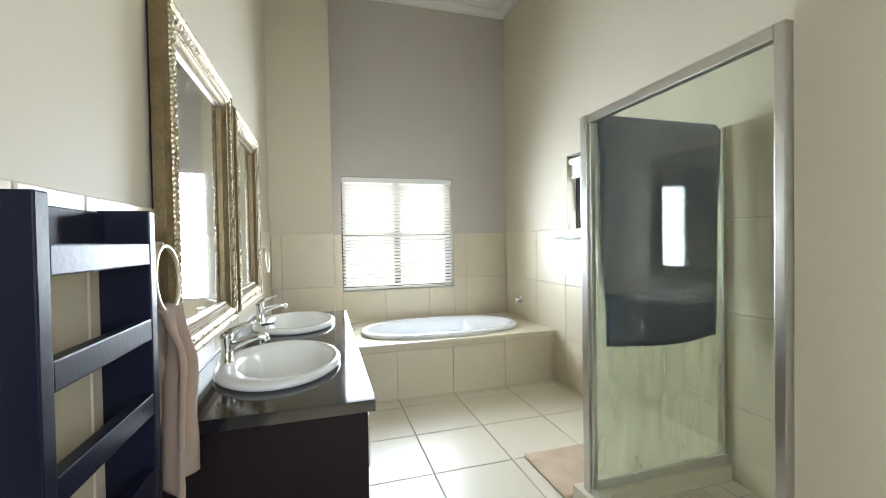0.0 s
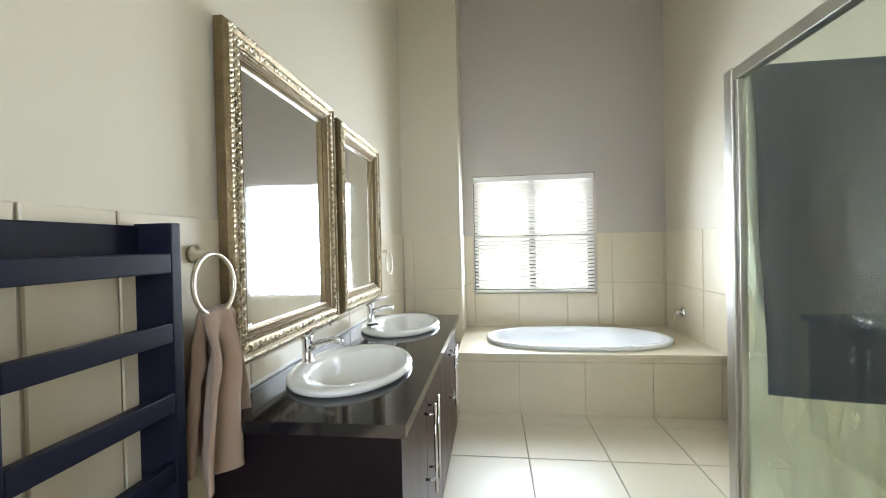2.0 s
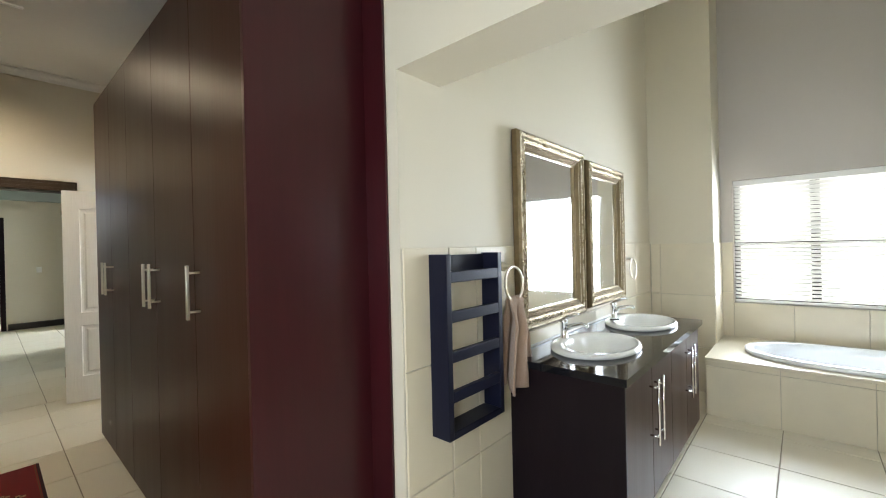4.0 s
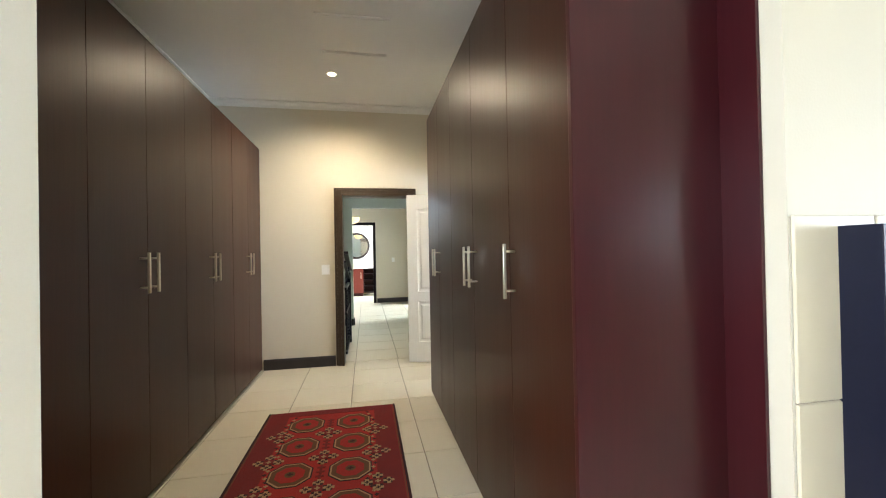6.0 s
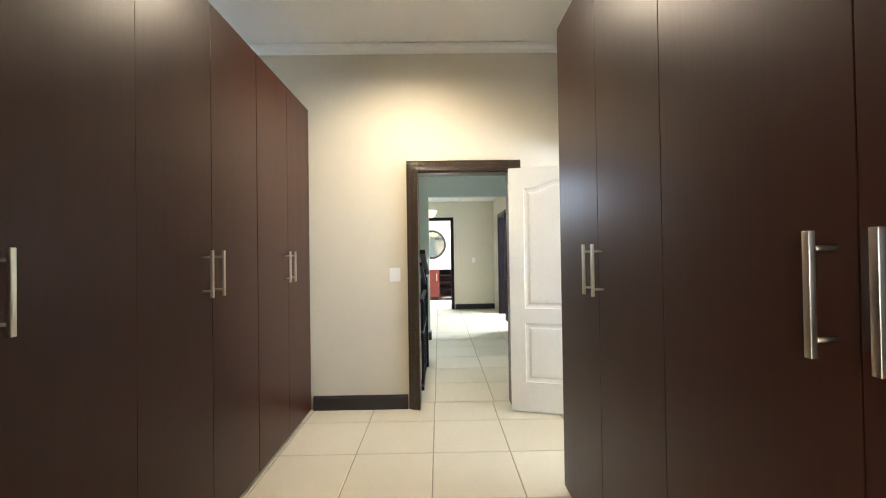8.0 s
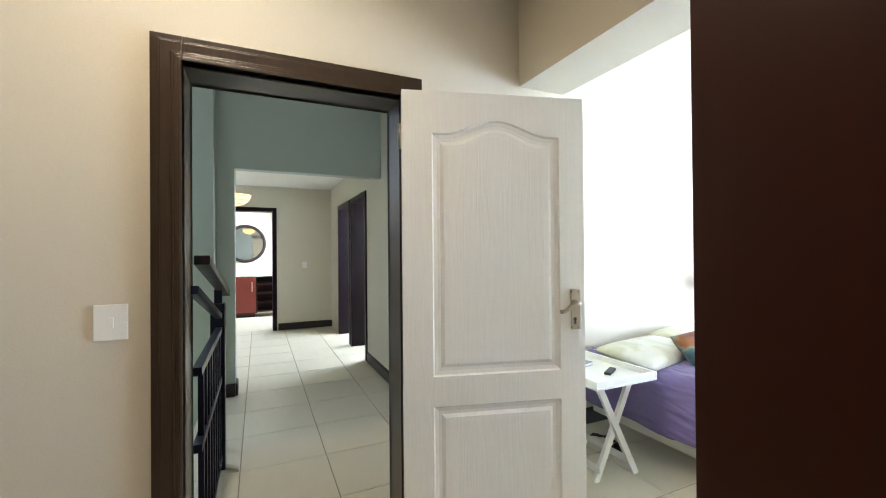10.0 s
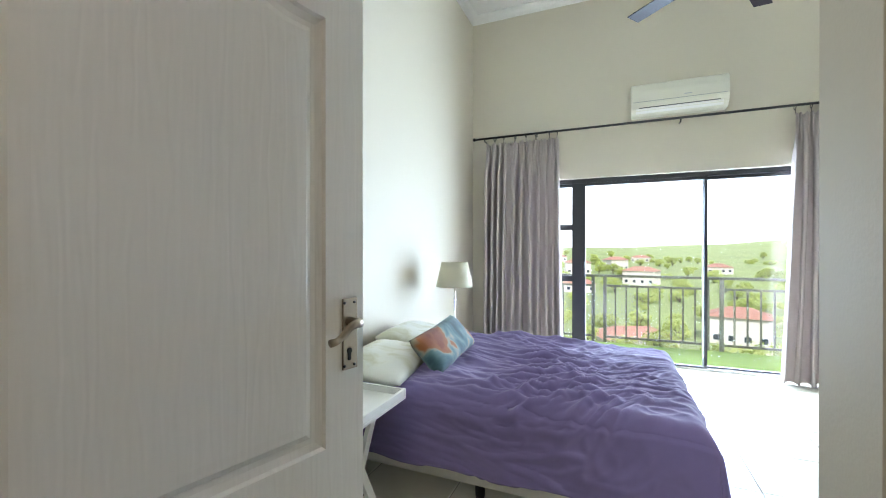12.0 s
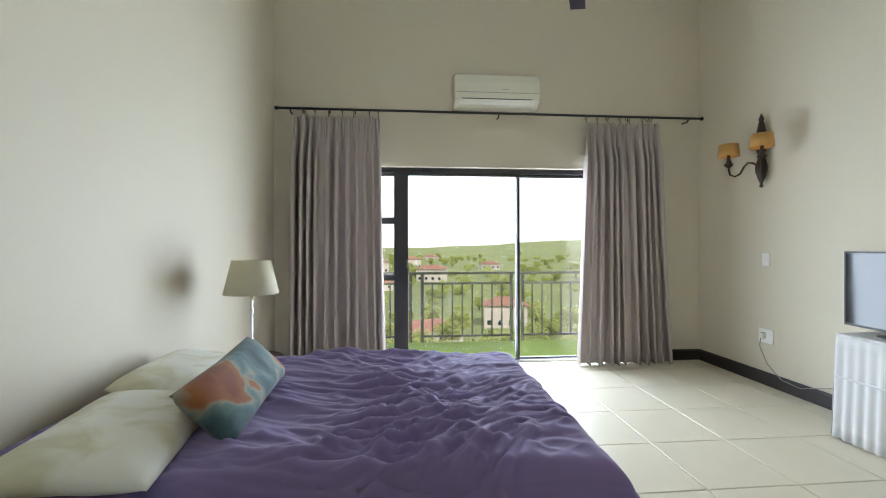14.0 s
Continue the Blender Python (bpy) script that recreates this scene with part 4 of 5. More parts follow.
def hung_towel(u, v):
    """Two layers of cloth folded over the ring: v runs front bottom, over the top, to the back bottom."""
    front = v < 0.5
    s = abs(v - 0.5) * 2
    z = 1.135 - s * (0.45 if front else 0.41)
    wide = 0.058 + 0.045 * min(1, s * 2.2)
    y = 1.645 + (u - 0.5) * 2 * wide + 0.012 * math.sin(5 * s + 3 * u)
    fold = 0.026 * math.sin(u * 11.5 + 0.9 * s + (0.6 if front else 0.0)) * min(1, s * 3)
    x = 0.975 + (0.026 if front else -0.026) * min(1, s * 3 + 0.25) + fold + 0.006 * noise.noise(Vector((u * 6, s * 7, 2 if front else 7)))
    return (x, y, z + 0.012 * math.sin(u * 4) * s)


ht = thing("hand_towel", "dusty pink terry hand towel hanging through the ring", "towel")
part("cloth", sheet(hung_towel, 40, 60), TOWEL, ht, thick=0.012)

# black ladder rail on the wall
lr = thing("towel_ladder", "black wall-mounted towel ladder with five rungs", "towel rail", (0.903, 1.295, 0.62))
for y in (-0.195, 0.165):
    part("upright", boxes((0.0, 0.10, y, y + 0.03, 0.0, 0.74), bevel=0.003), BLACKP, lr)
part("foot_board", boxes((0.0, 0.10, -0.165, 0.165, 0.0, 0.03), bevel=0.003), BLACKP, lr)
part("head_board", boxes((0.0, 0.02, -0.165, 0.165, 0.66, 0.735), bevel=0.003), BLACKP, lr)
for z in (0.145, 0.305, 0.465, 0.625):
    part("rung", boxes((0.075, 0.099, -0.165, 0.165, z, z + 0.045), bevel=0.003), BLACKP, lr)

# bath: tiled surround with oval tub
deck = tagged(new("bath_surround"), "tiled bath surround with a beige stone-look deck", "bath surround")
seg = 64


def oval(r, j, z):
    """Points of a stretched oval, flatter along its long sides."""
    a = 2 * math.pi * j / seg
    c, s = math.cos(a), math.sin(a)
    return (2.42 + 0.755 * r * math.copysign(abs(c) ** 0.82, c), 4.18 + 0.40 * (1 - (1 - r) * 1.35) * math.copysign(abs(s) ** 0.82, s), z)


bm = holed_slab(bmesh.new(), (1.445, 3.375, 3.71, 4.735), (2.42, 4.18), (0.735, 0.385), 0.440, 0.462, 64, 0.82)
part("deck_slab", bm, WTILE, deck)
part("core", boxes((1.452, 3.375, 3.732, 3.76, 0, 0.44), (1.452, 1.48, 3.76, 4.73, 0, 0.44)), WGROUT, deck)
for x0, x1 in ((1.448, 1.911), (1.911, 2.39), (2.39, 2.869), (2.869, 3.335), (3.335, 3.375)):
    for z0, z1 in ((0.0, 0.398), (0.398, 0.438)):
        part("tile", boxes((x0 + 0.002, x1 - 0.002, 3.722, 3.733, z0 + 0.002, z1 - 0.002), bevel=0.0015), WTILE, deck)
for y0, y1 in ((3.735, 4.22), (4.22, 4.30)):
    part("tile", boxes((1.444, 1.453, y0 + 0.002, y1 - 0.002, 0.002, 0.436), bevel=0.0015), WTILE, deck)
tub = thing("bathtub", "oval white acrylic drop-in bathtub", "bathtub")
bm = bmesh.new()
rings = [[bm.verts.new(oval(r, j, z)) for j in range(seg)] for r, z in ((0.985, 0.463), (1.0, 0.470), (1.0, 0.492), (0.985, 0.500), (0.93, 0.500), (0.91, 0.490), (0.89, 0.44), (0.84, 0.25), (0.76, 0.12), (0.6, 0.09), (0.1, 0.085))]
for q, w in zip(rings, rings[1:]):
    for j in range(seg):
        bm.faces.new((q[j], q[(j + 1) % seg], w[(j + 1) % seg], w[j])).smooth = True
bm.faces.new(rings[-1])
part("shell", bm, TUB, tub)
bt = thing("bath_tap", "round chrome bath tap on the tiled wall", "tap", (3.372, 4.38, 0.66))
part("rose", tube(bmesh.new(), [(0, 0, 0), (-0.012, 0, 0), (-0.02, 0, 0)], [0.045, 0.045, 0.030], 20), CHROME, bt)
part("knob", tube(bmesh.new(), [(-0.018, 0, 0), (-0.06, 0, 0)], [0.020, 0.022], 14), CHROME, bt)
part("lever", tube(bmesh.new(), [(-0.05, 0, 0), (-0.06, 0.01, -0.03), (-0.075, 0.015, -0.075)], [0.008, 0.007, 0.006], 8), CHROME, bt)

# shower: kerb, tray, two glass screens in aluminium
kb = tagged(part("shower_kerb", boxes((2.49, 2.60, 1.225, 2.15, 0, 0.10), (2.60, 3.37, 2.04, 2.15, 0, 0.10), bevel=0.003), WTILE), "low beige tiled shower kerb", "kerb", kind="structure")
tray = tagged(part("shower_floor", boxes((2.60, 3.37, 1.225, 2.04, 0.0, 0.02)), WGROUT), "shower floor of small pale mosaic tiles", "floor", kind="structure")
for i in range(7):
    for j in range(7):
        o = new("tile", tile_mesh(0.102, 0.108, 0.006, WTILE, 0.002))
        o.parent = tray
        o.matrix_basis = pose(2.604 + 0.109 * i, 1.230 + 0.115 * j, 0.0195)
scr = thing("shower_screen", "limescaled glass shower screen in satin aluminium frame", "shower screen", (2.54, 2.08, 0.10))
part("corner_post", boxes((-0.022, 0.022, -0.022, 0.022, 0.0, 1.75), bevel=0.003), ALU, scr)
part("edge_post", boxes((-0.012, 0.012, -0.04, -0.024, 0.03, 1.72), bevel=0.002), ALU, scr)
part("wall_post", boxes((-0.016, 0.016, -0.856, -0.826, 0.0, 1.75), bevel=0.003), ALU, scr)
part("top_rail", boxes((-0.016, 0.016, -0.826, -0.022, 1.71, 1.75), bevel=0.003), ALU, scr)
part("bottom_rail", boxes((-0.016, 0.016, -0.826, -0.022, 0.0, 0.03), bevel=0.003), ALU, scr)
p = part("glass_pane", boxes((-0.003, 0.003, -0.826, -0.022, 0.03, 1.71)), SHOWERG, scr)
p.visible_shadow = False
part("side_rail", boxes((0.022, 0.828, -0.014, 0.014, 0.0, 0.045), bevel=0.003), ALU, scr)
part("side_post", boxes((0.81, 0.834, -0.014, 0.014, 0.045, 1.75), bevel=0.003), ALU, scr)
p = part("side_pane", boxes((0.022, 0.81, -0.003, 0.003, 0.045, 1.745)), MILKY, scr)
p.visible_shadow = False


def draped(u, v):
    """A big towel folded over the top of the side pane."""
    front = v > 0.5
    s = abs(v - 0.5) * 2
    side = -0.016 - 0.004 * s if front else 0.016 + 0.004 * s
    if s < 0.03:
        side *= s / 0.03
    x = 0.045 + u * 0.735 - 0.06 * s * (u - 0.5) + 0.004 * math.sin(9 * s)
    zz = 1.762 - s * (1.08 + 0.025 * math.sin(math.pi * u) if front else 0.8)
    return (2.54 + x, 2.08 + side * (1 + 0.35 * math.sin(u * 9 + s * 2)), 0.10 + zz)


bt2 = thing("bath_towel", "dark slate bath towel draped over the shower glass", "towel")
part("cloth", sheet(draped, 24, 60), NAVY, bt2, thick=0.006)
# Window added out of view, round the dressing room's extra daylight.
dw = tagged(part("window_3", boxes((1.3, 1.34, -1.44, -1.40, 1.0, 2.1), (2.66, 2.7, -1.44, -1.40, 1.0, 2.1), (1.34, 2.66, -1.44, -1.40, 1.0, 1.04), (1.34, 2.66, -1.44, -1.40, 2.06, 2.1), (1.98, 2.02, -1.44, -1.40, 1.04, 2.06)), BLACKALU), "added unseen dark-framed window of the dressing room", "window", kind="structure")
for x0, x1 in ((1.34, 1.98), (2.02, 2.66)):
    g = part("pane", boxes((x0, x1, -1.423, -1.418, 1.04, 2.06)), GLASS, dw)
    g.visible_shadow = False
mt = thing("bath_mat", "worn beige and brown bath mat on the tiles", "bath mat", (2.78, 2.40, 0))
part("cloth", sheet(lambda u, v: ((u - 0.5) * 0.62, (v - 0.5) * 0.42, 0.012 + 0.006 * noise.noise(Vector((u * 7, v * 5, 3)))), 24, 18), BATHMAT, mt, thick=0.014)

# ---------- bedroom ----------
bed = thing("bed", "double bed with cream base on castors and crumpled purple cover", "bed", (-3.0, 2.86, 0))
part("base", boxes((-1.0, 0.93, -0.62, 0.62, 0.10, 0.30), bevel=0.02), BEDBASE, bed, "cream upholstered bed base")
part("mattress", boxes((-1.0, 0.93, -0.63, 0.63, 0.305, 0.53), bevel=0.04), BEDBASE, bed)
for x in (-0.85, 0.02, 0.82):
    for y in (-0.54, 0.54):
        part("leg", lathe(bmesh.new(), [(0.022, 0.0), (0.026, 0.02), (0.026, 0.06), (0.018, 0.065), (0.018, 0.105)], (x, y, 0), 12), BLACKPL, bed)


def cover(u, v):
    """The duvet: flat on top, falling over the foot and both sides, full of creases."""
    s, t = (u - 0.5) * 2.06, v * 2.42 - 0.0
    hw, foot, r = 0.64, 1.95, 0.07
    top = 0.572
    dy = max(0, abs(s) - hw)
    dx = max(0, t - foot)
    wr = 0
    bend = 0.5 * noise.noise(Vector((t * 1.1, s * 1.3, 9)))
    patch = max(0.4, min(1, 1.8 * noise.noise(Vector((t * 1.3, s * 1.7, 31.5))) + 0.55))
    for k, (ft, fs, a, sharp) in enumerate(((1.6, 3.0, 0.030, 2.0), (2.4, 7.0, 0.036, 3.4), (4.0, 12.0, 0.030, 3.4), (7.0, 19.0, 0.016, 2.8))):
        q = Vector((t * ft + s * ft * 0.6, s * fs - t * fs * 0.28 + bend * fs * 0.7, k * 3.1 + 1.0))
        wr += a * ((1 - min(1, sharp * abs(noise.noise(q)))) ** 1.4) * (1 if k == 0 else patch)
    away = min(1, max(0, 1 - abs(t - 1.25) / 1.0)) * 0.7 + 0.3
    wr *= away

    def fall(d):
        if d < r * 1.57:
            a = d / r
            return r * math.sin(a), r * (1 - math.cos(a))
        return r + 0.10 * (d - r * 1.57), r + (d - r * 1.57)
    oy, zy = fall(dy)
    ox, zx = fall(dx)
    z = top - max(zx, zy) - 0.25 * min(zx, zy)
    sgn = 1 if s > 0 else -1
    y = sgn * (min(abs(s), hw) + oy * (1 + 0.5 * min(1, dx * 2)))
    x = min(t, foot) + ox * (1 + 0.5 * min(1, dy * 2))
    flat = 1 if max(dx, dy) <= 0 else max(0.25, 1 - max(dx, dy) * 4)
    drape = 0.014 * math.sin(t * 13 + s) * min(1, dy * 3) * sgn
    drapx = 0.014 * math.sin(s * 15) * min(1, dx * 3)
    z = max(z, 0.19 + 0.02 * math.sin(t * 5 + s * 3))
    return (x - 0.99 + drapx + wr * 0.5 * (1 if dx > 0.1 else 0), y + drape + wr * 0.4 * sgn * (1 if dy > 0.1 else 0), z + wr * flat)


part("duvet", sheet(cover, 270, 300), DUVET, bed, "crumpled purple cotton duvet", thick=0.02)


def pad(w, h, t, puff=1.0, seed=0.0, n=26):
    """A stuffed pillow: pinched corners, soft middle."""
    def side(sg):
        def fn(u, v):
            a, b = u * 2 - 1, v * 2 - 1
            k = max(0.0, (1 - a ** 4) * (1 - b ** 4)) ** 0.55
            pin = 1 - 0.09 * (abs(a * b) < 0.0) - 0.06 * (1 - abs(a)) * (abs(b) ** 6) - 0.06 * (1 - abs(b)) * (abs(a) ** 6)
            c = 0.10 * noise.noise(Vector((a * 2.2, b * 2.2, seed + sg)))
            return (a * w / 2 * pin, b * h / 2 * pin, sg * t / 2 * k * (1 + c) * puff)
        return fn
    bm = sheet(side(1), n, n)
    low = sheet(side(-1), n, n)
    me = bpy.data.meshes.new("half")
    low.to_mesh(me)
    low.free()
    bm.from_mesh(me)
    bpy.data.meshes.remove(me)
    bmesh.ops.remove_doubles(bm, verts=bm.verts, dist=0.0008)
    for f in bm.faces:
        f.smooth = True
    return bm


def pillow(label, m, size, material, seed, name="pillow"):
    t = thing(name, label, name, group="pillows on the bed")
    t.matrix_basis = m
    part("casing", pad(*size, seed=seed), material, t)
    return t


pillow("white pillow with a soft olive print lying on the bed", pose(-3.62, 2.45, 0.625, 0, 5, 0) @ pose(0, 0, 0, 0, 0, 97), (0.72, 0.46, 0.115), PILLOW, 1.0)
pillow("white pillow with a soft olive print behind another", pose(-3.72, 3.08, 0.64, 0, 8, 0) @ pose(0, 0, 0, 0, 0, 93), (0.62, 0.44, 0.13), PILLOW, 4.0)
pillow("teal and rust painted-pattern cushion leaning on the pillows", pose(-3.35, 2.74, 0.695, 0, 46, 0) @ pose(0, 0, 0, 0, 0, 94), (0.74, 0.27, 0.135), CUSHION, 7.0, "cushion")

# white folding tray table beside the bed
ns = thing("tray_table", "white folding tray table beside the bed", "side table", (-3.58, 1.80, 0))
part("tray", boxes((-0.31, 0.31, -0.24, 0.24, 0.575, 0.59), bevel=0.003), WHITE, ns)
for d in ((-0.31, 0.31, -0.24, -0.225, 0.59, 0.625), (-0.31, 0.31, 0.225, 0.24, 0.59, 0.625), (-0.31, -0.295, -0.225, 0.225, 0.59, 0.625), (0.295, 0.31, -0.225, 0.225, 0.59, 0.625)):
    part("tray_rim", boxes(d, bevel=0.003), WHITE, ns)
for x in (-0.21, 0.21):
    for sg in (-1, 1):
        bm = bmesh.new()
        box(bm, -0.012, 0.012, -0.02, 0.02, -0.325, 0.325, bevel=0.003)
        bmesh.ops.transform(bm, matrix=pose(x + sg * 0.013, 0, 0.288, sg * 27, 0, 0), verts=bm.verts)
        part("leg", bm, WHITE, ns)
for y, z in ((-0.125, 0.05), (0.125, 0.05)):
    part("stretcher", boxes((-0.22, 0.22, y - 0.012, y + 0.012, z, z + 0.035), bevel=0.003), WHITE, ns)
rc = thing("remote_control", "black remote control on the tray table", "remote", (-3.46, 1.86, 0.591), 30)
part("body", boxes((-0.02, 0.02, -0.07, 0.07, 0, 0.018), bevel=0.005), BLACKPL, rc)
bk = thing("book", "blue-grey paperback book on the tray table", "book", (-3.68, 1.78, 0.591), 12)
part("pages", boxes((-0.065, 0.065, -0.095, 0.095, 0.003, 0.020)), PLASTIC, bk)
part("cover", boxes((-0.068, 0.068, -0.098, 0.098, 0, 0.003), (-0.068, 0.068, -0.098, 0.098, 0.020, 0.023), (-0.071, -0.068, -0.098, 0.098, 0, 0.023)),
     mat("blue_card", (0.22, 0.27, 0.36), 0.5), bk)
ex = thing("extension_cord", "black extension lead coiled under the tray table", "cable", (-3.72, 2.08, 0))
part("cable", tube(bmesh.new(), [((0.11 + 0.015 * math.sin(i)) * math.cos(i * 0.5), (0.06 + 0.01 * math.cos(i * 1.7)) * math.sin(i * 0.5), 0.006 + 0.004 * (i % 5)) for i in range(34)], 0.005, 6), BLACKPL, ex)
part("adapter", boxes((0.10, 0.17, -0.03, 0.03, 0.0, 0.045), bevel=0.006), BLACKPL, ex)

# far bedside table with lamp
ft = thing("bedside_table", "small round dark bedside table", "side table", (-3.70, 3.80, 0))
part("top", lathe(bmesh.new(), [(0.20, 0.485), (0.21, 0.495), (0.21, 0.51), (0.20, 0.52)], seg=28), ESPRESSO, ft)
part("column", lathe(bmesh.new(), [(0.16, 0.0), (0.15, 0.02), (0.03, 0.05), (0.025, 0.44), (0.05, 0.485)], seg=18), ESPRESSO, ft)
lamp = thing("table_lamp", "slim silver table lamp with a cream tapered shade", "lamp", (-3.70, 3.80, 0.52))
part("stand", lathe(bmesh.new(), [(0.065, 0), (0.065, 0.012), (0.02, 0.025), (0.012, 0.05), (0.018, 0.07), (0.009, 0.10), (0.009, 0.30), (0.015, 0.32), (0.009, 0.34), (0.009, 0.50)], seg=18), CHROME, lamp)
bm = bmesh.new()
for r0, r1 in ((0.172, 0.120),):
    q = [[bm.verts.new((r * math.cos(2 * math.pi * j / 36), r * math.sin(2 * math.pi * j / 36), z)) for j in range(36)] for r, z in ((r0, 0.435), (r1, 0.66))]
    for j in range(36):
        bm.faces.new((q[0][j], q[0][(j + 1) % 36], q[1][(j + 1) % 36], q[1][j])).smooth = True
part("shade", bm, SHADE, lamp, "cream fabric shade", thick=0.004)

# sliding door in black aluminium
sd = tagged(part("door_2", boxes((-3.3, -3.25, 5.36, 5.44, 0, 2.13), (-0.25, -0.2, 5.36, 5.44, 0, 2.13), (-3.25, -0.25, 5.36, 5.44, 2.08, 2.13)), BLACKALU),
            "black aluminium sliding door to the balcony", "sliding door", kind="structure")


part("threshold", boxes((-3.25, -0.25, 5.36, 5.46, 0.0, 0.022), (-3.25, -0.25, 5.398, 5.402, 0.022, 0.03), bevel=0.002), ALU, sd, "satin aluminium threshold")


def leaf(x0, x1, y, stiles, transoms=()):
    w0, w1 = stiles
    bm = boxes((x0, x0 + w0, y, y + 0.03, 0.025, 2.08), (x1 - w1, x1, y, y + 0.03, 0.025, 2.08), (x0 + w0, x1 - w1, y, y + 0.03, 0.025, 0.042), (x0 + w0, x1 - w1, y, y + 0.03, 2.045, 2.08))
    for z in transoms:
        box(bm, x0 + w0, x1 - w1, y, y + 0.03, z - 0.035, z + 0.035)
    part("sash", bm, BLACKALU, sd)
    zs = [0.042] + [z for q in transoms for z in (q - 0.035, q + 0.035)] + [2.045]
    for a, b in zip(zs[::2], zs[1::2]):
        g = part("pane", boxes((x0 + w0, x1 - w1, y + 0.012, y + 0.018, a, b)), GLASS, sd)
        g.visible_shadow = False


leaf(-3.25, -2.72, 5.405, (0.05, 0.08), (0.945, 1.56))
leaf(-2.80, -1.42, 5.367, (0.15, 0.03))
leaf(-1.455, -0.25, 5.405, (0.03, 0.05))
part("lock", boxes((-2.69, -2.66, 5.335, 5.367, 0.98, 1.14), bevel=0.006), BLACKPL, sd)

# curtain rod, rings, curtains
rod = thing("curtain_rod", "long black iron curtain rod with ball ends", "curtain rod", (-1.69, 5.20, 2.685))
part("pole", tube(bmesh.new(), [(-2.27, 0, 0), (2.26, 0, 0)], 0.013, 12), BLACKALU, rod)
for x in (-2.285, 2.275):
    part("finial", lathe(bmesh.new(), [(0.004, -0.022), (0.018, -0.012), (0.022, 0), (0.018, 0.012), (0.004, 0.022)], (x, 0, 0), 14), BLACKALU, rod)
for x in (-2.15, 0.0, 2.12):
    part("bracket", tube(bmesh.new(), [(x, 0.098, -0.03), (x, 0.02, -0.035), (x, 0, -0.016)], 0.008, 8), BLACKALU, rod)


def curtain(label, xt0, xt1, xb0, xb1, folds, seed, lean, z0=0.012):
    t = thing("curtain", label, "curtain", group="bedroom curtains")

    def fn(u, v):
        top = 2.60
        z = top + (z0 - top) * v
        e = v ** 1.3
        x = (xt0 + (xt1 - xt0) * u) * (1 - e) + (xb0 + (xb1 - xb0) * u) * e
        uu = u + 0.065 * noise.noise(Vector((u * 3.2, v * 0.30, seed))) + 0.022 * noise.noise(Vector((u * 8, v * 0.9, seed + 5)))
        loose = min(1.0, max(0.0, (v - 0.05) * 9))
        th = uu * folds * 2 * math.pi
        amp = (0.052 + 0.020 * v + 0.070 * noise.noise(Vector((u * 5, v * 0.55, seed + 11)))) * (0.35 + 0.65 * loose)
        wave = math.copysign(abs(math.cos(th)) ** 0.75, math.cos(th))
        pinch = 0.020 * (1 - loose) * abs(math.sin(u * folds * math.pi)) ** 0.5 * math.cos(u * folds * 6 * math.pi)
        y = 5.185 - amp * wave - 0.010 * loose * math.sin(2 * th + 1.3 + 2 * v) - pinch
        y += 0.012 * noise.noise(Vector((u * 18, v * 3, seed)))
        x += (0.014 + 0.010 * v) * math.sin(2 * th) * loose + lean * 0.022 * math.sin(th) * (0.4 + v) * loose
        return (x, y - 0.02 * v, z + (0.012 * math.sin(u * folds * 12.57) if v == 0 else 0))
    part("cloth", sheet(fn, folds * 20, 48), CURTAIN, t, thick=0.005)
    for i in range(folds):
        x = xt0 + (xt1 - xt0) * ((i + 0.5) / folds + 0.05 * math.sin(2.2 * i + seed))
        part("ring", tube(bmesh.new(), [(x + 0.004 * math.sin(i * 2.1), 5.20 + 0.026 * math.cos(a), 2.668 + 0.026 * math.sin(a)) for a in [k * math.pi / 8 for k in range(16)]], 0.0032, 6, True), BLACKALU, t)
        part("hook", tube(bmesh.new(), [(x, 5.19, 2.645), (x, 5.185, 2.60)], 0.0025, 5), BLACKALU, t)
    return t


curtain("mauve-grey pleated curtain drawn back beside the bed", -3.80, -2.93, -3.83, -2.88, 10, 1.7, -1)
curtain("mauve-grey pleated curtain drawn back on the open side", -0.74, 0.07, -0.82, 0.22, 10, 4.2, -1)

# air conditioner
ac = thing("air_conditioner", "white wall-mounted split air conditioner", "air conditioner", (-1.72, 5.298, 2.74))
bm = bmesh.new()
prism(bm, [(0.0, 0.0), (-0.10, 0.0), (-0.165, 0.05), (-0.19, 0.12), (-0.19, 0.24), (-0.17, 0.31), (-0.13, 0.335), (0.0, 0.335)], "x", -0.445, 0.445)
bmesh.ops.bevel(bm, geom=list(bm.edges), offset=0.008, segments=2, affect="EDGES")
ACPL = mat("cream_plastic", (0.74, 0.72, 0.60), 0.35, var=0.03, bump=0.0)
part("body", bm, ACPL, ac)
part("grille_line", boxes((-0.43, 0.43, -0.193, -0.186, 0.128, 0.133)), mat("grey_plastic_line", (0.35, 0.35, 0.33), 0.5), ac)
bm = boxes((-0.40, 0.40, -0.004, 0.004, -0.03, 0.03), bevel=0.002)
bmesh.ops.transform(bm, matrix=pose(0, -0.152, 0.045, 38, 0, 0), verts=bm.verts)
part("flap", bm, PLASTIC, ac)
part("outlet", boxes((-0.37, 0.37, -0.176, -0.165, 0.066, 0.074)), BLACKPL, ac)
part("badge", boxes((0.05, 0.12, -0.193, -0.189, 0.16, 0.168)), mat("badge_grey", (0.45, 0.46, 0.48), 0.4), ac)

SCONCEON = glow("sconce_bulb", (1.0, 0.62, 0.22), 12)
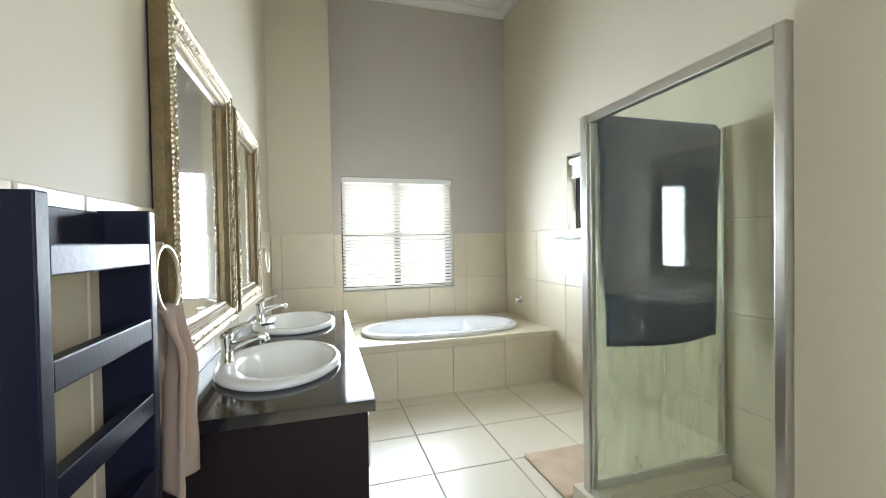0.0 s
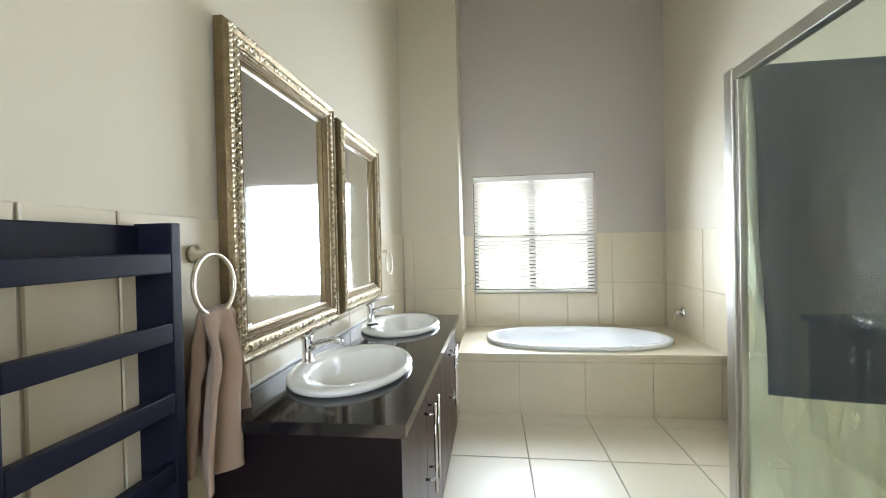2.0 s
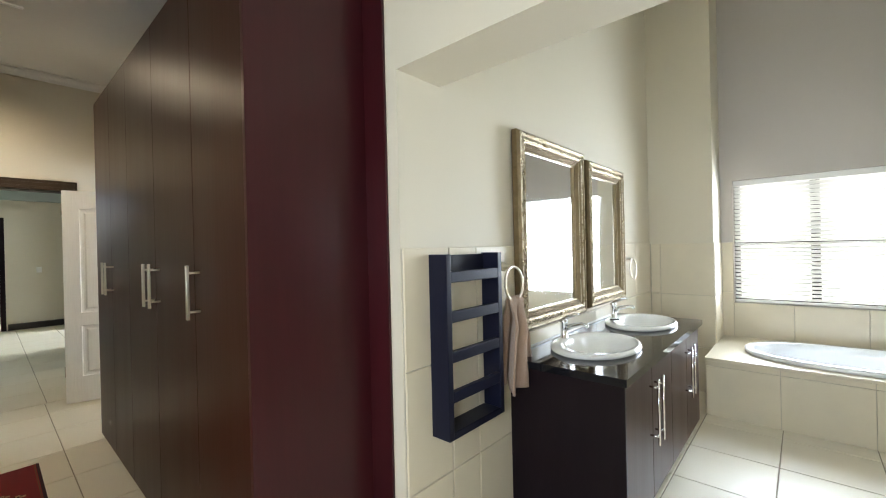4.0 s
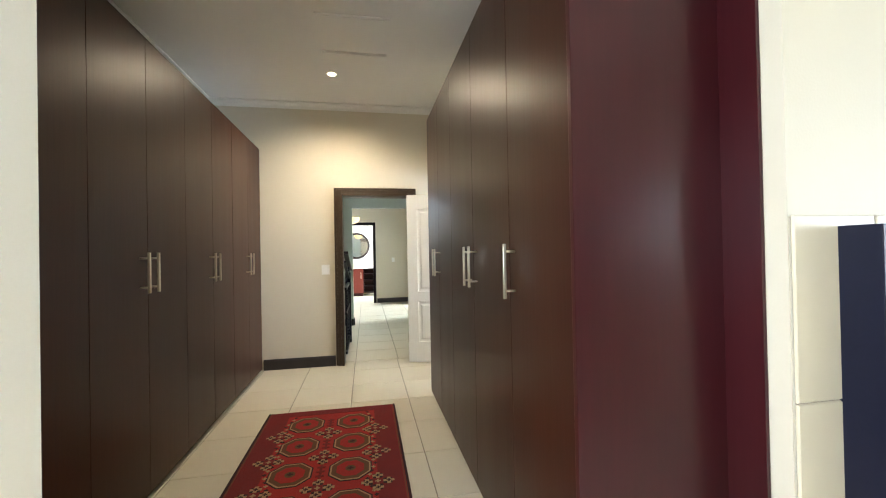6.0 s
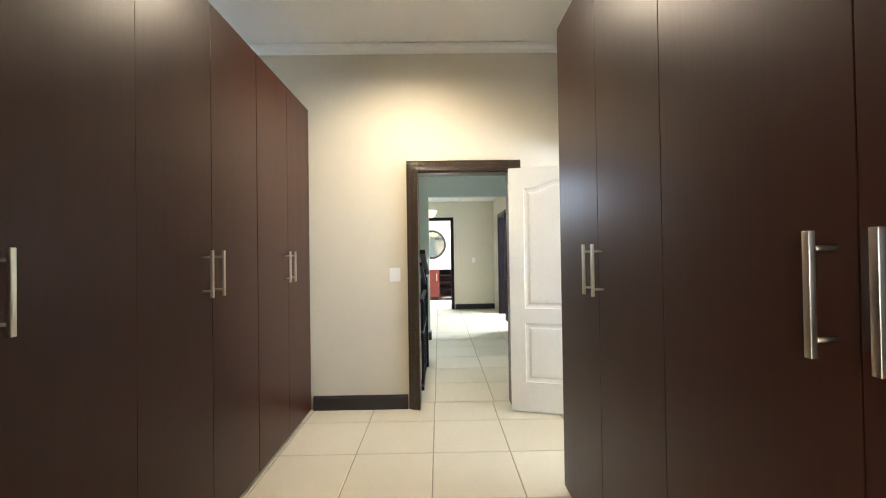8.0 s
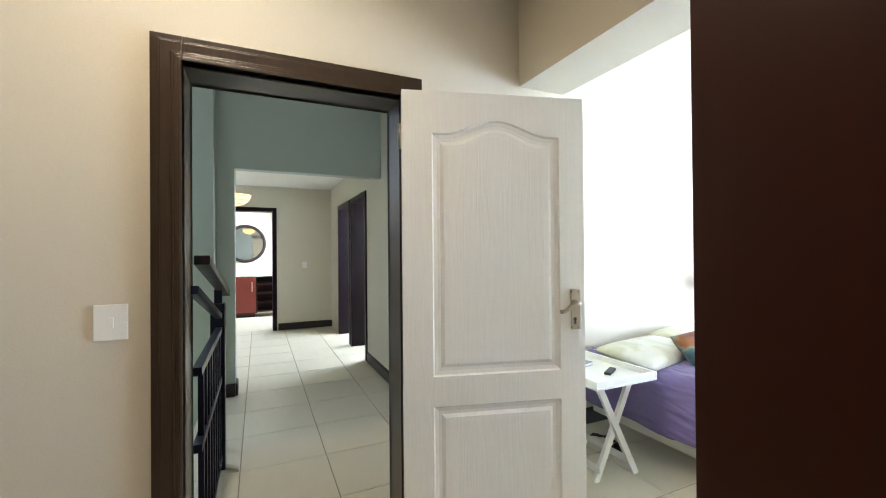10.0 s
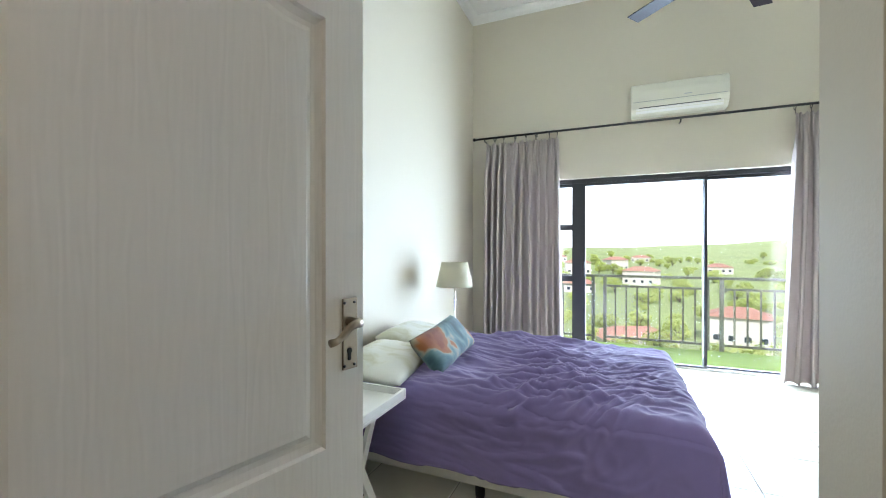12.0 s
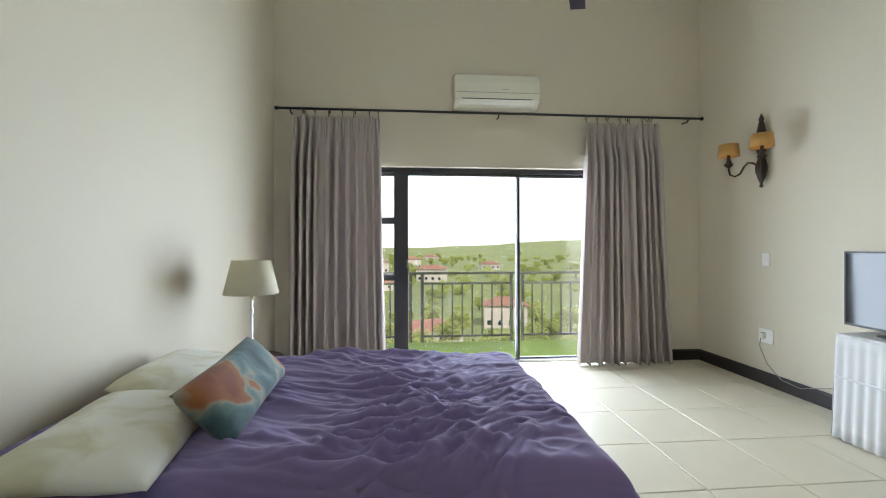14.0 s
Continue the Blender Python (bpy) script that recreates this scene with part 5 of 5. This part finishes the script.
# wall sconce with two parchment shades
sc = thing("wall_sconce", "dark bronze two-arm wall sconce with amber shades", "wall lamp", (0.629, 4.43, 2.0))
bm = lathe(bmesh.new(), [(0.004, -0.19), (0.018, -0.18), (0.012, -0.15), (0.03, -0.11), (0.052, -0.04), (0.055, 0.0), (0.035, 0.07), (0.020, 0.10), (0.040, 0.14), (0.05, 0.20), (0.045, 0.30), (0.03, 0.38), (0.02, 0.42), (0.026, 0.44), (0.015, 0.46), (0.004, 0.49)], seg=18)
bmesh.ops.transform(bm, matrix=Matrix.Translation((-0.05, 0, 0)) @ Matrix.Diagonal((0.75, 1, 1, 1)), verts=bm.verts)
part("back_plate", bm, IRON, sc)
for sg in (-1, 1):
    arm = [(-0.06, sg * 0.02, 0.01), (-0.09, sg * 0.05, 0.045), (-0.115, sg * 0.075, 0.05), (-0.135, sg * 0.095, 0.02), (-0.155, sg * 0.12, -0.045), (-0.18, sg * 0.15, -0.065), (-0.205, sg * 0.178, -0.045), (-0.214, sg * 0.185, 0.0)]
    a = part("arm", tube(bmesh.new(), arm + [(-0.215, sg * 0.185, 0.03)], 0.008, 8), IRON, sc)
    part("cup", lathe(bmesh.new(), [(0.006, 0.0), (0.03, 0.02), (0.038, 0.035), (0.020, 0.05), (0.014, 0.09), (0.014, 0.14)], (-0.215, sg * 0.185, 0.02), 14), IRON, sc)
    bm = bmesh.new()
    q = [[bm.verts.new((-0.215 + r * math.cos(2 * math.pi * j / 28), sg * 0.185 + r * math.sin(2 * math.pi * j / 28), z)) for j in range(28)] for r, z in ((0.088, 0.13), (0.080, 0.245))]
    for j in range(28):
        bm.faces.new((q[0][j], q[0][(j + 1) % 28], q[1][(j + 1) % 28], q[1][j])).smooth = True
    part("shade", bm, AMBER, sc, "amber parchment shade", thick=0.003)
    part("bulb", lathe(bmesh.new(), [(0.012, 0.14), (0.022, 0.165), (0.02, 0.19), (0.006, 0.205)], (-0.215, sg * 0.185, 0.0), 12), SCONCEON, sc)

# socket with plug and lead
so = thing("wall_socket", "white double wall socket with a grey lead", "socket", (0.629, 4.43, 0.45), 90)
part("plate", boxes((-0.075, 0.075, 0, 0.010, -0.065, 0.065), bevel=0.003), PLASTIC, so)
part("plug", boxes((-0.005, 0.04, 0.01, 0.045, -0.025, 0.03), bevel=0.006), PLASTIC, so)
part("lead", tube(bmesh.new(), [(0.017, 0.04, -0.02), (0.01, 0.06, -0.09), (-0.06, 0.05, -0.24), (-0.2, 0.05, -0.34), (-0.36, 0.04, -0.36), (-0.5, 0.04, -0.31), (-0.62, 0.04, -0.27)], 0.0035, 6), mat("grey_lead", (0.30, 0.29, 0.28), 0.6), so)

# cloth-covered chest with a television
ch = thing("covered_chest", "low chest under a white striped pleated cover", "chest", (0.40, 2.99, 0))


def skirt(u, v):
    """The cover's sides, in shallow pleats all round."""
    per = u * 4
    k = int(min(per, 3.999))
    f = per - k
    cs = [(-0.20, 0.45), (-0.20, -0.45), (0.20, -0.45), (0.20, 0.45), (-0.20, 0.45)]
    x = cs[k][0] + (cs[k + 1][0] - cs[k][0]) * f
    y = cs[k][1] + (cs[k + 1][1] - cs[k][1]) * f
    n = ((-1, 0), (0, -1), (1, 0), (0, 1))[k]
    w = 0.008 * math.sin(f * (44 if k % 2 == 0 else 26) * 2) * (0.3 + 0.7 * v)
    return (x + n[0] * (w + 0.03 * v), y + n[1] * (w + 0.03 * v), 0.69 - 0.685 * v)


part("skirt", sheet(skirt, 320, 8), STRIPE, ch, "white pleated striped cloth", thick=0.004)
part("top_cloth", boxes((-0.205, 0.205, -0.455, 0.455, 0.67, 0.69), bevel=0.008), STRIPE, ch)
part("hem_band", boxes((-0.222, -0.212, -0.45, 0.45, 0.40, 0.412)), STRIPE, ch)
tv = thing("television", "flat black television standing on the covered chest", "television", (0.37, 3.09, 0.69), -7)
part("screen", boxes((-0.02, -0.014, -0.47, 0.47, 0.045, 0.53)), SCREEN, tv)
part("housing", boxes((-0.014, 0.03, -0.482, 0.482, 0.03, 0.542), (-0.022, -0.014, -0.482, 0.482, 0.03, 0.045), (-0.022, -0.014, -0.482, 0.482, 0.53, 0.542),
     (-0.022, -0.014, -0.482, -0.47, 0.045, 0.53), (-0.022, -0.014, 0.47, 0.482, 0.045, 0.53), bevel=0.002), BLACKPL, tv)
part("stand", boxes((-0.08, 0.08, -0.2, 0.2, 0.0, 0.012), (-0.01, 0.02, -0.05, 0.05, 0.012, 0.04), bevel=0.003), BLACKPL, tv)

# ceiling fan at rest
fan = thing("ceiling_fan", "dark five-blade ceiling fan hanging on a rod", "ceiling fan", (-1.62, 3.44, 3.22), 64)
part("canopy", lathe(bmesh.new(), [(0.03, 0.90), (0.065, 0.93), (0.07, 0.97)], seg=18), BLACKALU, fan)
part("rod", tube(bmesh.new(), [(0, 0, 0.08), (0, 0, 0.92)], 0.012, 10), BLACKALU, fan)
part("motor", lathe(bmesh.new(), [(0.04, -0.06), (0.10, -0.04), (0.12, 0.0), (0.11, 0.05), (0.05, 0.09)], seg=24), BLACKALU, fan)
for k in range(5):
    bm = boxes((0.20, 0.80, -0.06, 0.06, -0.004, 0.004), bevel=0.003)
    box(bm, 0.10, 0.22, -0.02, 0.02, -0.006, 0.006)
    bmesh.ops.transform(bm, matrix=pose(0, 0, 0, 0, 0, 72 * k) @ pose(0, 0, -0.02, 9, 0, 0), verts=bm.verts)
    part("blade", bm, ESPRESSO, fan)

# ---------- hall: balustrade, frames, far bathroom ----------
bal = thing("balustrade", "black steel stair balustrade with a sloping handrail", "balustrade", (-3.98, -0.36, 0))
part("newel", boxes((-0.575, -0.49, -0.05, 0.03, -0.1, 1.04), bevel=0.005), BLACKP, bal)
part("neck", boxes((-0.555, -0.51, -0.03, 0.015, 1.04, 1.13), bevel=0.003), BLACKP, bal)
part("post", boxes((-0.81, -0.765, -0.035, 0.015, -0.1, 1.0), bevel=0.003), BLACKP, bal)
bm = boxes((-0.68, 0.68, -0.03, 0.03, -0.02, 0.02), bevel=0.006)
bmesh.ops.transform(bm, matrix=pose(-0.22, 0.01, 1.20, 0, -11, 0), verts=bm.verts)
part("handrail", bm, ESPRESSO, bal)
bm = boxes((-0.50, 0.62, -0.018, 0.018, -0.016, 0.016), bevel=0.003)
bmesh.ops.transform(bm, matrix=pose(0.02, 0.0, 1.08, 0, -13, 0), verts=bm.verts)
part("under_rail", bm, BLACKP, bal)
for z in (0.06, 0.55, 0.86):
    part("bar", boxes((-0.49, 0.5, -0.02, 0.015, z, z + 0.035), bevel=0.002), BLACKP, bal)
for i in range(8):
    x = -0.44 + i * 0.12
    part("baluster", boxes((x - 0.011, x + 0.011, -0.011, 0.011, 0.095, 0.86), bevel=0.001), BLACKP, bal)


def frame_set(name, m, w, h, label):
    """A dark door frame round an opening, in the plane x-z before it is placed."""
    ob = tagged(part(name, boxes((-w / 2 - 0.07, -w / 2, -0.02, 0.22, 0, h + 0.07), (w / 2, w / 2 + 0.07, -0.02, 0.22, 0, h + 0.07), (-w / 2, w / 2, -0.02, 0.22, h, h + 0.07), bevel=0.004), ESPRESSO), label, "door frame", kind="structure")
    ob.matrix_basis = m
    return ob


frame_set("door_3", pose(-7.06, 1.1, 0), 0.80, 2.06, "dark stained door frame in the hall")
frame_set("door_4", pose(-8.05, 1.1, 0), 0.80, 2.06, "dark stained door frame further along the hall")
frame_set("door_5", pose(-9.29, -0.33, 0, 0, 0, 90), 0.84, 2.08, "dark stained door frame of the far bathroom")
door_leaf("hall_door", "white panel door standing open off the hall", (-7.46, 1.34, 0), 96)
fv = thing("bathroom_cabinet", "red-brown bathroom cabinet with a white top and wine rack", "cabinet", (-11.37, -0.58, 0))
part("carcass", boxes((-0.25, 0.25, -0.6, 0.40, 0.08, 0.86), (-0.22, 0.2, -0.58, 0.38, 0, 0.08)), MAHOGR, fv)
part("worktop", boxes((-0.27, 0.27, -0.62, 0.80, 0.86, 0.90), bevel=0.004), CERAMIC, fv)
for y0 in (-0.59, -0.09):
    d = part("door", boxes((0.25, 0.27, y0, y0 + 0.48, 0.1, 0.85), bevel=0.003), mat("red_brown_front", (0.20, 0.035, 0.025), 0.35, var=0.2, stretch=(5, 5, 0.5)), fv)
    part("handle", boxes((0.27, 0.295, y0 + 0.4, y0 + 0.42, 0.55, 0.75), bevel=0.002), STEEL, d)
part("rack_side", boxes((-0.25, 0.25, 0.40, 0.42, 0.08, 0.86), (-0.25, 0.25, 0.76, 0.78, 0.0, 0.86), (-0.25, -0.23, 0.42, 0.76, 0.08, 0.86)), MAHOG, fv)
for z in (0.10, 0.29, 0.48, 0.67):
    part("rack_shelf", boxes((-0.23, 0.25, 0.42, 0.76, z, z + 0.02)), MAHOGR, fv)
rm = thing("round_mirror", "round mirror in a dark frame", "mirror", (-11.94, -0.40, 1.58))
k = 40
part("frame", tube(bmesh.new(), [(0.02, 0.40 * math.cos(2 * math.pi * i / k), 0.40 * math.sin(2 * math.pi * i / k)) for i in range(k)], 0.035, 8, True), IRON, rm)
bm = lathe(bmesh.new(), [(0.39, 0.0), (0.39, 0.01)], seg=40)
bmesh.ops.transform(bm, matrix=pose(0.01, 0, 0, 0, 90, 0), verts=bm.verts)
part("mirror_pane", bm, MIRROR, rm)
HALLPOS = (-7.6, -0.41, 2.01)
hp = thing("hall_pendant", "amber glass bowl pendant lamp hanging in the hall", "ceiling light", HALLPOS)
part("bowl", lathe(bmesh.new(), [(0.03, -0.02), (0.10, 0.0), (0.16, 0.045), (0.185, 0.10), (0.19, 0.12), (0.175, 0.12), (0.15, 0.06), (0.03, 0.0)], seg=28), glow("amber_bowl_glass", (0.95, 0.62, 0.22), 1.1), hp, "glowing amber glass bowl")
for r, z in ((0.165, 0.047), (0.189, 0.098), (0.108, 0.0)):
    part("band", tube(bmesh.new(), [(r * math.cos(a), r * math.sin(a), z) for a in [k * math.pi / 14 for k in range(28)]], 0.006, 6, True), BRASS, hp)
part("rod", tube(bmesh.new(), [(0, 0, 0.0), (0, 0, 2.52 - HALLPOS[2])], 0.006, 8), BRASS, hp)

# ---------- balcony and the valley ----------
structure("floor_balcony", boxes((-4.6, 1.4, 5.55, 6.56, -0.30, -0.07)), CONCRETE, "balcony slab outside the sliding door", "floor")
tagged(part("artificial_turf", sheet(lambda u, v: (-4.6 + 6 * u, 5.56 + 0.97 * v, -0.045 + 0.004 * noise.noise(Vector((u * 60, v * 14, 1)))), 90, 24), GRASS, thick=0.03),
       "bright green artificial turf strip on the balcony", "turf", kind="structure")
br = thing("balcony_railing", "grey-green steel balcony railing in panels of upright bars", "railing", (-2.46, 6.60, 0))
part("top_rail", boxes((-2.9, 3.9, -0.028, 0.028, 0.895, 0.93), bevel=0.004), GREYRAIL, br)
for k in range(-2, 3):
    x0 = 1.42 * k
    for x in (x0, x0 + 1.26):
        part("post", boxes((x - 0.022, x + 0.022, -0.022, 0.022, -0.29, 0.895), bevel=0.003), GREYRAIL, br)
        part("post_bracket", boxes((x - 0.022, x + 0.022, -0.045, -0.022, -0.27, -0.12), bevel=0.002), GREYRAIL, br)
    for z in (0.755, 0.022):
        part("cross_rail", boxes((x0 + 0.022, x0 + 1.238, -0.013, 0.013, z, z + 0.03), bevel=0.002), GREYRAIL, br)
    for i in range(1, 9):
        x = x0 + 0.14 * i
        part("bar", boxes((x - 0.010, x + 0.010, -0.009, 0.009, 0.052, 0.755)), GREYRAIL, br)


haze = glow("bright_hazy_sky", (0.93, 0.95, 1.0), 0.70)
tagged(part("backdrop", sheet(lambda u, v: (2600 * math.sin((u - 0.5) * 3.4), 150 + 1300 * math.cos((u - 0.5) * 3.4), -120 + 1500 * v), 24, 4), haze), "plain bright hazy sky beyond the hills", "sky", kind="structure")


def land(x, y):
    """Height of the valley: steep below the house, a bowl, a long far rise."""
    z = -6.0 - 13.0 * min(1, max(0, (y - 8) / 60)) if y > 6 else -6.0
    z += 12.0 * math.exp(-((x - 270) / 150) ** 2) * min(1, max(0, (y - 300) / 350))
    z += 20.0 * max(0, min(1, (y - 120) / 500)) ** 0.8
    z += (2.6 * noise.noise(Vector((x * 0.012, y * 0.012, 0.5))) + 5.0 * noise.noise(Vector((x * 0.004 + 3, y * 0.003, 7.5)))) * min(1, max(0, (y - 60) / 200)) 
    return z


structure("ground", sheet(lambda u, v: (lambda x, y: (x, y, land(x, y)))((u - 0.5) * 2 * (20 + 1900 * v), -30 + 1500 * v ** 2.2), 60, 90), GROUND, "green valley ground falling away to low hills", "ground")


def tree_kind(seed, h, spread):
    """A tree: tapered trunk, limbs and a crown of many small leaf clumps with gaps."""
    rnd = random.Random(seed)
    t = thing("tree", "leafy green tree in the valley", "tree", (0, -60, -20), group="valley trees")
    bm = tube(bmesh.new(), [(0, 0, 0), (0.1, 0.05, h * 0.3), (0.0, 0.1, h * 0.62)], [0.24, 0.17, 0.09], 8)
    tips = []
    for i in range(7):
        a = i * 2.4 + rnd.random()
        r = spread * (0.45 + 0.35 * rnd.random())
        tip = (r * math.cos(a), r * math.sin(a), h * (0.46 + 0.40 * rnd.random()))
        tube(bm, [(0.05, 0.05, h * (0.28 + 0.04 * i)), (tip[0] * 0.5, tip[1] * 0.5, tip[2] * 0.85), tip], [0.09, 0.06, 0.02], 6)
        tips.append(Vector(tip))
    tips.append(Vector((0, 0, h * 0.85)))
    part("trunk", bm, BARK, t)
    verts, faces = [], []
    for c in tips:
        for _ in range(95):
            d = Vector((rnd.gauss(0, 1), rnd.gauss(0, 1), rnd.gauss(0, 0.7)))
            d = d.normalized() * (rnd.random() ** 0.4) * spread * 0.48
            p = c + d
            n = (d.normalized() + Vector((rnd.gauss(0, 0.4), rnd.gauss(0, 0.4), 0.5))).normalized()
            a = n.orthogonal().normalized()
            a = (Matrix.Rotation(rnd.random() * 6.28, 3, n) @ a)
            b = n.cross(a)
            s = 0.16 + 0.20 * rnd.random()
            o = len(verts)
            verts.extend([p - a * s, p - b * s * 0.6 - n * 0.05, p + a * s, p + b * s * 0.6 - n * 0.05])
            faces.append((o, o + 1, o + 2, o + 3))
    me = bpy.data.meshes.new("crown")
    me.from_pydata(verts, [], faces)
    me.materials.append(LEAF)
    o = new("crown", me)
    o.parent = t
    return t


protos = [tree_kind(11, 6.0, 2.6), tree_kind(23, 7.5, 2.4), tree_kind(37, 4.5, 2.8)]
rnd = random.Random(5)
houses = [(1, 88, 20), (22, 104, -12), (-30, 120, -15), (-52, 150, 30), (-15, 165, 10), (8, 190, -20), (-75, 210, 5), (-2, 250, 40), (45, 240, 0), (-40, 300, 15), (15, 330, -10), (-100, 310, 20), (-20, 220, 12)]
spots = []
first = dict.fromkeys(range(3), True)
for i in range(400):
    y = 26 + 340 * rnd.random() ** 1.5
    x = -1.7 + (rnd.random() - 0.5) * (26 + 1.25 * y)
    if any(abs(x - hx) < 7 and -9 < y - hy < 7 for hx, hy, _ in houses):
        continue
    k = rnd.randrange(3)
    m = pose(x, y, land(x, y) - 1.9 - 0.8 * rnd.random(), 0, 0, rnd.random() * 360)
    s = 0.8 + 0.5 * rnd.random()
    if first[k]:
        protos[k].matrix_basis = m
        first[k] = False
    else:
        copy_thing(protos[k], m).scale = (s, s, s)


def house(x, y, rz, seed):
    r = random.Random(seed)
    w, d, h = 5 + 2 * r.random(), 3.5 + r.random(), 3.0 + (2.6 if r.random() > 0.6 else 0)
    t = thing("house", "pale plastered house with a clay tiled roof", "house", (x, y, land(x, y) - 0.5), rz, group="valley houses")
    part("wall", boxes((-w, w, -d, d, 0, h + 0.5)), RENDERW, t)
    e = 0.5
    bm = bmesh.new()
    v = [bm.verts.new(p) for p in ((-w - e, -d - e, h + 0.5), (w + e, -d - e, h + 0.5), (w + e, d + e, h + 0.5), (-w - e, d + e, h + 0.5), (-w + d * 0.8, 0, h + 2.3), (w - d * 0.8, 0, h + 2.3))]
    for f in ((0, 1, 5, 4), (1, 2, 5), (2, 3, 4, 5), (3, 0, 4), (3, 2, 1, 0)):
        bm.faces.new([v[i] for i in f])
    part("roof", bm, ROOF, t)
    for i in range(4):
        u = -w + (i + 0.5) * w / 2
        win2 = part("window", boxes((u - 0.6, u + 0.6, -d - 0.03, -d + 0.05, 1.2, 2.4)), DARKGLASS, t)
        part("frame", boxes((u - 0.68, u - 0.6, -d - 0.06, -d + 0.05, 1.12, 2.48), (u + 0.6, u + 0.68, -d - 0.06, -d + 0.05, 1.12, 2.48), (u - 0.6, u + 0.6, -d - 0.06, -d + 0.05, 2.4, 2.48), (u - 0.6, u + 0.6, -d - 0.06, -d + 0.05, 1.12, 1.2)), PLASTIC, win2)
    return t


for i, (x, y, r) in enumerate(houses):
    house(x, y, r, i)

# ---------- tiles of floors and walls, last ----------
tiled_floor("floor_bath", 0.9, 3.38, 1.11, 4.74, 1.92, 3.56, 0.474, "glossy beige ceramic floor tiles with dark joints")
tiled_floor("floor_dressing", -3.34, 3.38, -1.85, 1.11, -2.95, -0.25, 0.508, "glossy beige ceramic floor tiles of the dressing room")
tiled_floor("floor_bedroom", -4.03, 0.63, 1.11, 5.42, -0.58, 3.46, 0.51, "glossy beige ceramic bedroom floor tiles")
tiled_floor("floor_hall", -9.4, -3.34, -0.6, 1.2, -4.4, -0.245, 0.52, "shiny beige ceramic hall floor tiles")
structure("floor_far_rooms", boxes((-12.1, -9.4, -2.35, 0.9, -0.15, 0.0), (-9.4, -6.2, 1.2, 2.75, -0.15, 0.0), (-9.4, -5.932, -2.35, -0.602, -0.15, 0)), TILE,
          "beige tiled floor of the rooms off the hall", "floor")
WROWS = [(0.0, 0.41), (0.41, 0.89), (0.89, 1.375)]


def wall_tiles(wall, m, lo, hi, origin, skip=(), rows=WROWS):
    tiles(wall, m, cuts(lo, hi, origin, 0.478), rows, WTILE, 0.004, 0.008, skip)


# a backing of grout behind each tiled stretch, cut round the windows
def grouted(parent, *d):
    part("grout_bed", boxes(*d), WGROUT, parent)


NORTH, EAST, WEST, SOUTH = pose(0, 4.738, 0, 90), pose(3.378, 0, 0, 90, 0, -90), pose(0.902, 0, 0, 90, 0, 90), pose(0, 1.222, 0, 90, 0, 180)
grouted(wall_bn, (1.44, 1.54, 4.735, 4.739, 0, 1.372), (2.735, 3.38, 4.735, 4.739, 0, 1.372), (1.54, 2.735, 4.735, 4.739, 0, 0.79))
tiles(wall_bn, NORTH, [(1.445, 1.536), (2.739, 2.878), (2.878, 3.35), (3.35, 3.372)], [(0.41, 0.89), (0.89, 1.375)], WTILE, 0.004)
tiles(wall_bn, NORTH, cuts(1.536, 2.739, 1.98, 0.47), [(0.41, 0.788)], WTILE, 0.004)
grouted(wall_be, (3.377, 3.381, 1.22, 4.73, 0, 1.372))
tiles(wall_be, EAST, [(-b, -a) for a, b in cuts(2.12, 4.73, 4.04, 0.49)], WROWS, WTILE, 0.004)
grouted(wall_be, (3.377, 3.381, 1.22, 2.1, 1.372, 1.86))
tiles(wall_be, EAST, [(-b, -a) for a, b in cuts(1.235, 2.1, 1.8, 0.48)], WROWS + [(1.375, 1.86)], WTILE, 0.004)
grouted(wall_bw, (0.899, 0.903, 1.222, 4.29, 0, 1.385))
tiles(wall_bw, WEST, cuts(1.23, 4.29, 1.42, 0.478), [(0.0, 0.43), (0.43, 0.91), (0.91, 1.39)], WTILE, 0.004)
grouted(pier, (0.91, 1.44, 4.297, 4.301, 0, 1.372), (1.439, 1.443, 4.3, 4.73, 0, 1.372))
tiles(pier, pose(0, 4.299, 0, 90), [(0.915, 1.0), (1.0, 1.444)], WROWS, WTILE, 0.004)
tiles(pier, pose(1.441, 0, 0, 90, 0, 90), [(4.303, 4.728)], WROWS[1:], WTILE, 0.004)
cross = bpy.data.objects["wall_cross"]
grouted(cross, (0.899, 0.903, 0.958, 1.222, 0, 1.385), (2.6, 3.375, 1.219, 1.223, 0, 1.855))
tiles(cross, WEST, [(0.96, 1.226)], [(0.0, 0.43), (0.43, 0.91), (0.91, 1.39)], WTILE, 0.004)
tiles(cross, SOUTH, [(-b, -a) for a, b in cuts(2.6, 3.37, 3.0, 0.48)], WROWS + [(1.375, 1.86)], WTILE, 0.004)
